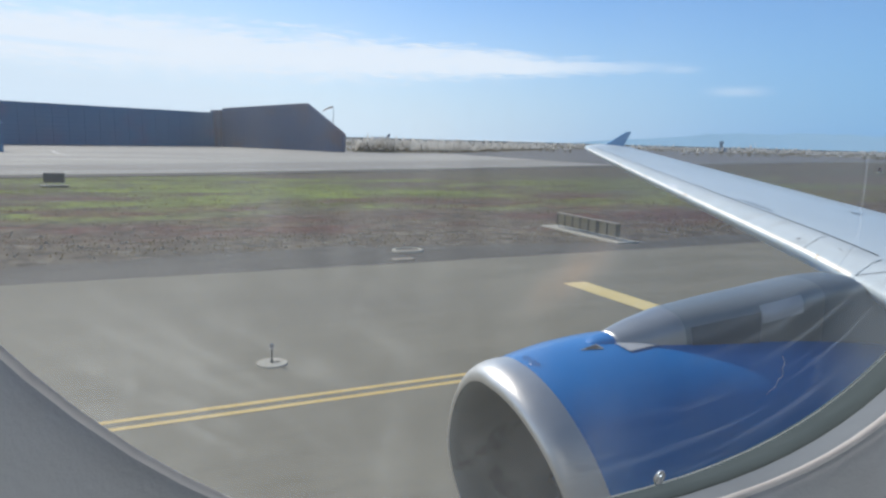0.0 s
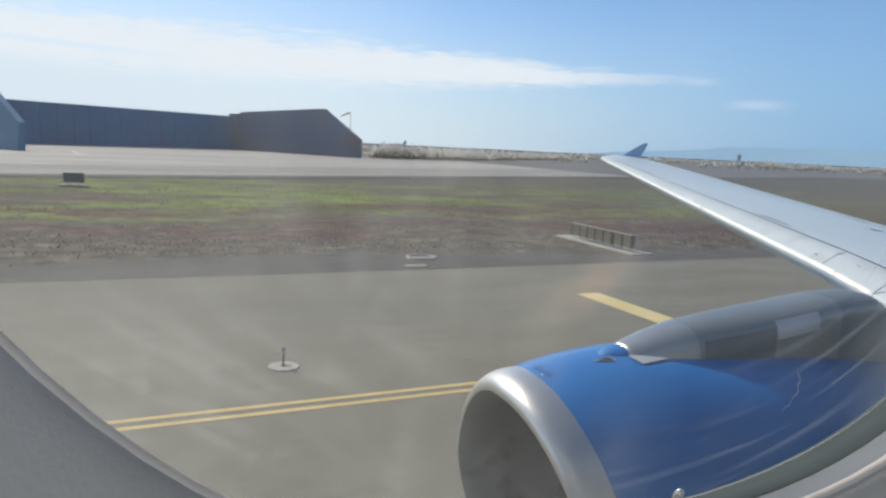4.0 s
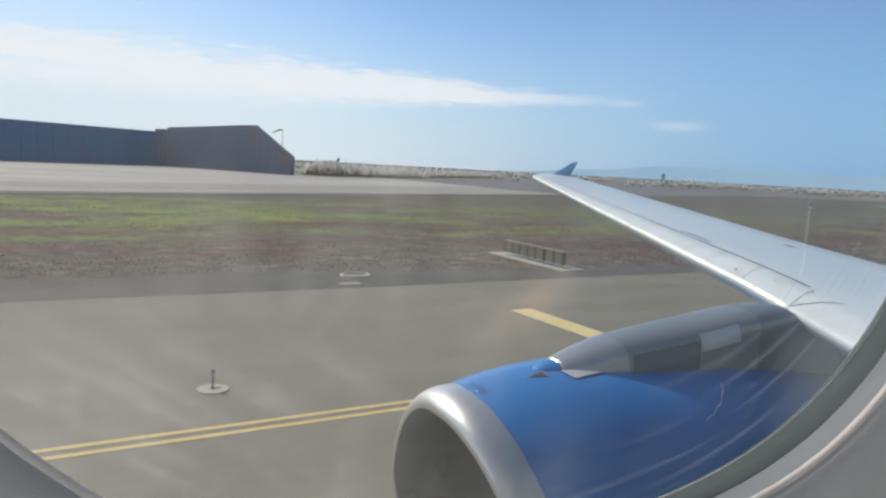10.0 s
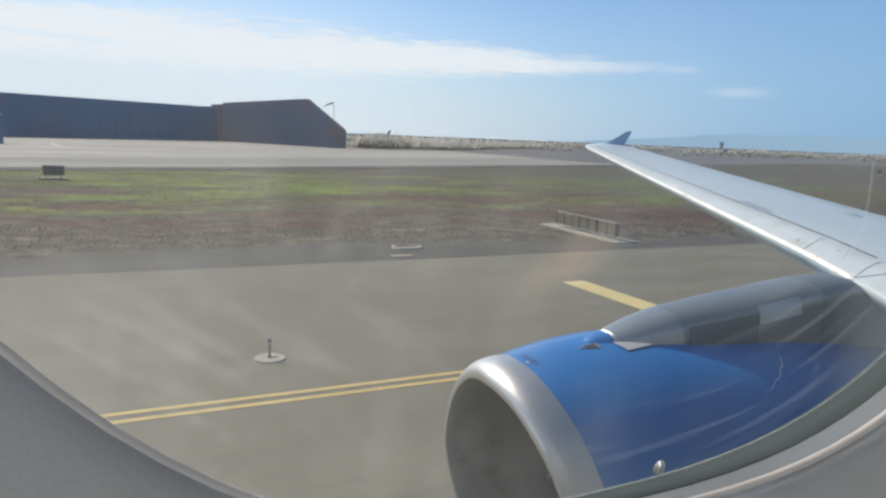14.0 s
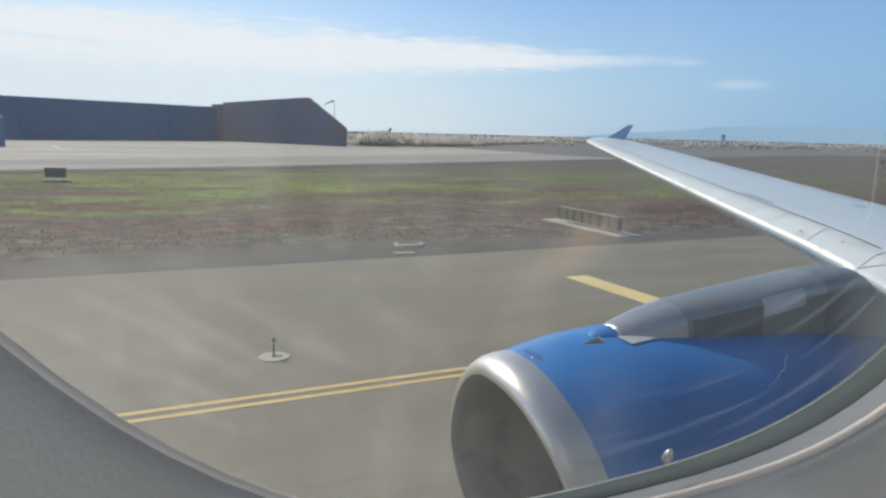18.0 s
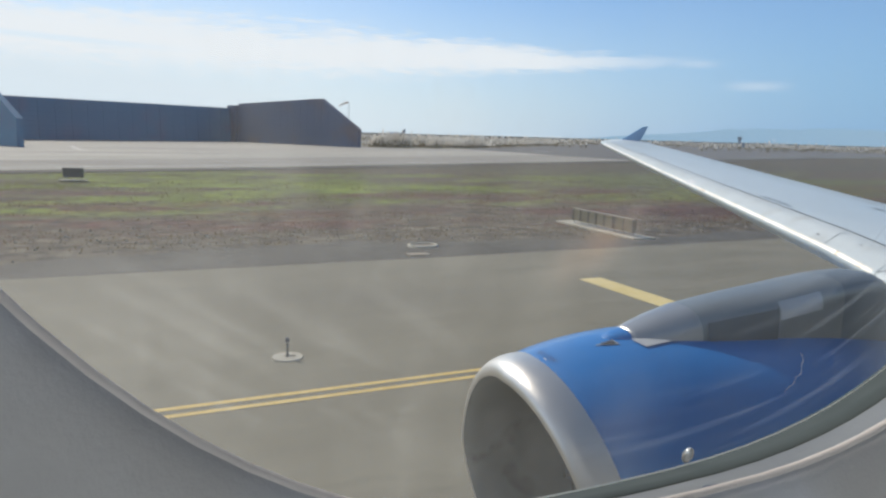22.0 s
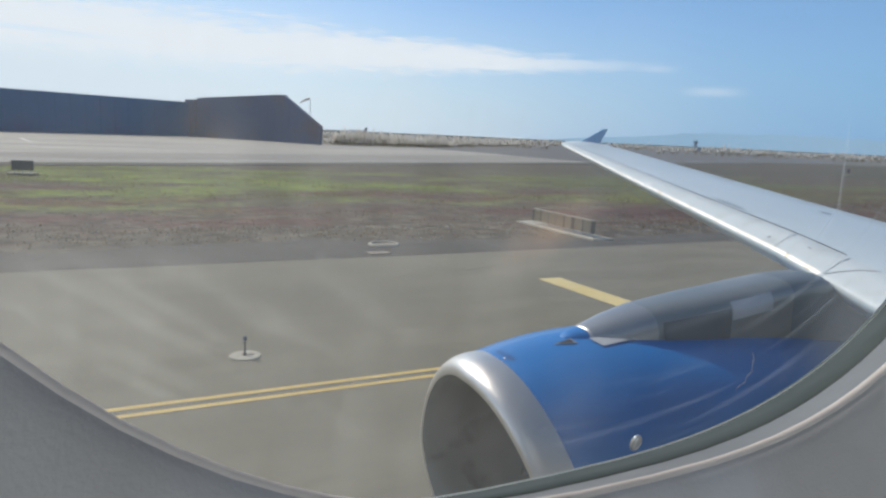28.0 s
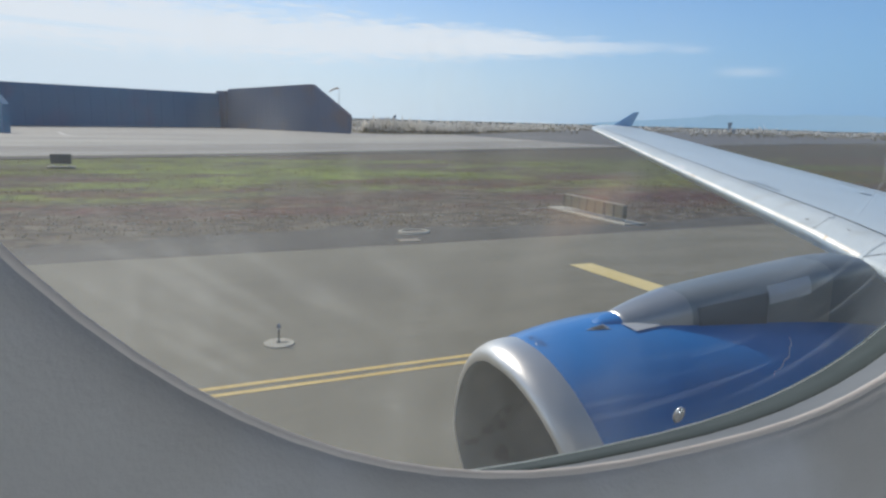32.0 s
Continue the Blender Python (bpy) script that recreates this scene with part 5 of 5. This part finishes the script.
blades("dry_grass", field_spots(2600, 26.8, 70, -25, 75, 0.25, 0.0, bias=1.5), M_STRAW, "dry straw-coloured grass", 3, 0.12, 0.3, 5, 0.024)

# stones and clods along the shoulder's ragged edge
verts, faces = [], []
for _ in range(1100):
    x, y = r.uniform(-22, 60), 26.2 + abs(r.gauss(0, 4.5))
    s = r.uniform(0.02, 0.085)
    i = len(verts)
    top = s * r.uniform(0.5, 0.9)
    for k in range(5):
        a = 1.2566 * k + r.uniform(-0.3, 0.3)
        verts.append((x + s * r.uniform(0.8, 1.3) * math.cos(a), y + s * r.uniform(0.8, 1.3) * math.sin(a), -0.06))
    for k in range(5):
        a = 1.2566 * k + r.uniform(-0.3, 0.3)
        verts.append((x + s * 0.55 * math.cos(a), y + s * 0.55 * math.sin(a), -0.04 + top))
    faces += [(i + k, i + (k + 1) % 5, i + 5 + (k + 1) % 5, i + 5 + k) for k in range(5)] + [(i + 5, i + 6, i + 7, i + 8, i + 9)]
tagged(new("clods", mesh_of("clods", verts, faces, M_CLOD)), "pale stones and clods at the shoulder", "stones", kind="stuff")


def plumes(name, spots, seed):
    """Pampas-like reeds: a fan of stems with feathery pale heads."""
    rr = random.Random(seed)
    vs, fs, hv, hf = [], [], [], []
    for x, y, k in spots:
        for _ in range(5):
            bx, by = x + rr.gauss(0, 0.5), y + rr.gauss(0, 0.5)
            h = 2.9 * k * rr.uniform(0.6, 1.1)
            lx, ly = rr.gauss(0, 0.22), rr.gauss(0, 0.22)
            t = rr.uniform(0, 3.14)
            c, s = math.cos(t), math.sin(t)
            i = len(vs)
            wd = 0.14
            vs += [(bx - wd * c, by - wd * s, -0.06), (bx + wd * c, by + wd * s, -0.06), (bx + lx * 0.7 + 0.05 * c, by + ly * 0.7 + 0.05 * s, h * 0.72), (bx + lx * 0.7 - 0.05 * c, by + ly * 0.7 - 0.05 * s, h * 0.72)]
            fs.append((i, i + 1, i + 2, i + 3))
            if rr.random() < 0.6:
                i = len(hv)
                w0 = 0.27 * rr.uniform(0.7, 1.4)
                z0, z1, z2 = h * 0.58, h * 0.82, h * 1.12
                for c2, s2 in ((c, s), (-s, c)):
                    j = len(hv)
                    hv += [(bx + lx * 0.6, by + ly * 0.6, z0), (bx + lx * 0.85 + w0 * c2, by + ly * 0.85 + w0 * s2, z1), (bx + lx * 1.25, by + ly * 1.25, z2), (bx + lx * 0.85 - w0 * c2, by + ly * 0.85 - w0 * s2, z1)]
                    hf.append((j, j + 1, j + 2, j + 3))
    tagged(new(name + "_stems", mesh_of(name + "_stems", vs, fs, M_REED)), "olive reed stems in dense stands", "reeds", kind="stuff")
    tagged(new(name + "_plumes", mesh_of(name + "_plumes", hv, hf, M_PLUME)), "dry cream-white feathery reed plumes", "reeds", kind="stuff")


spots = []
for _ in range(1900):       # stand behind the far taxiway, right of the wall
    q = r.random()
    x = 66 + 170 * q ** 1.5
    y0 = np.interp(x, [66, 100, 160, 317], [203, 208, 268, 442])
    y = y0 + abs(r.gauss(0, 9)) + 1.0
    clump = noise.noise((x * 0.16, y * 0.09, 1.5))
    if clump > -0.08:
        spots.append((x, y, r.choice((0.5, 0.7, 0.9, 1.3)) * r.uniform(0.8, 1.15) * (0.95 + 0.7 * max(0.0, clump)) * (1.0 - 0.4 * q)))
for _ in range(3200):       # wide marsh beyond, out to the aft side
    x = r.uniform(60, 900)
    y = r.uniform(250, 620)
    clump = noise.noise((x * 0.02, y * 0.04, 4.5))
    if clump > 0.02:
        spots.append((x, y, r.uniform(0.6, 1.2) * (0.8 + 1.6 * clump)))
for _ in range(1500):       # ahead of the wall
    x = r.uniform(-330, -100)
    y = 180 + abs(r.gauss(0, 14))
    spots.append((x, y, r.uniform(0.7, 1.3)))
for _ in range(900):
    x = r.uniform(300, 900)
    y = r.uniform(180, 300)
    if noise.noise((x * 0.012, y * 0.03, 9.5)) > 0.05:
        spots.append((x, y, r.uniform(0.8, 1.6)))
plumes("reed", spots, 21)
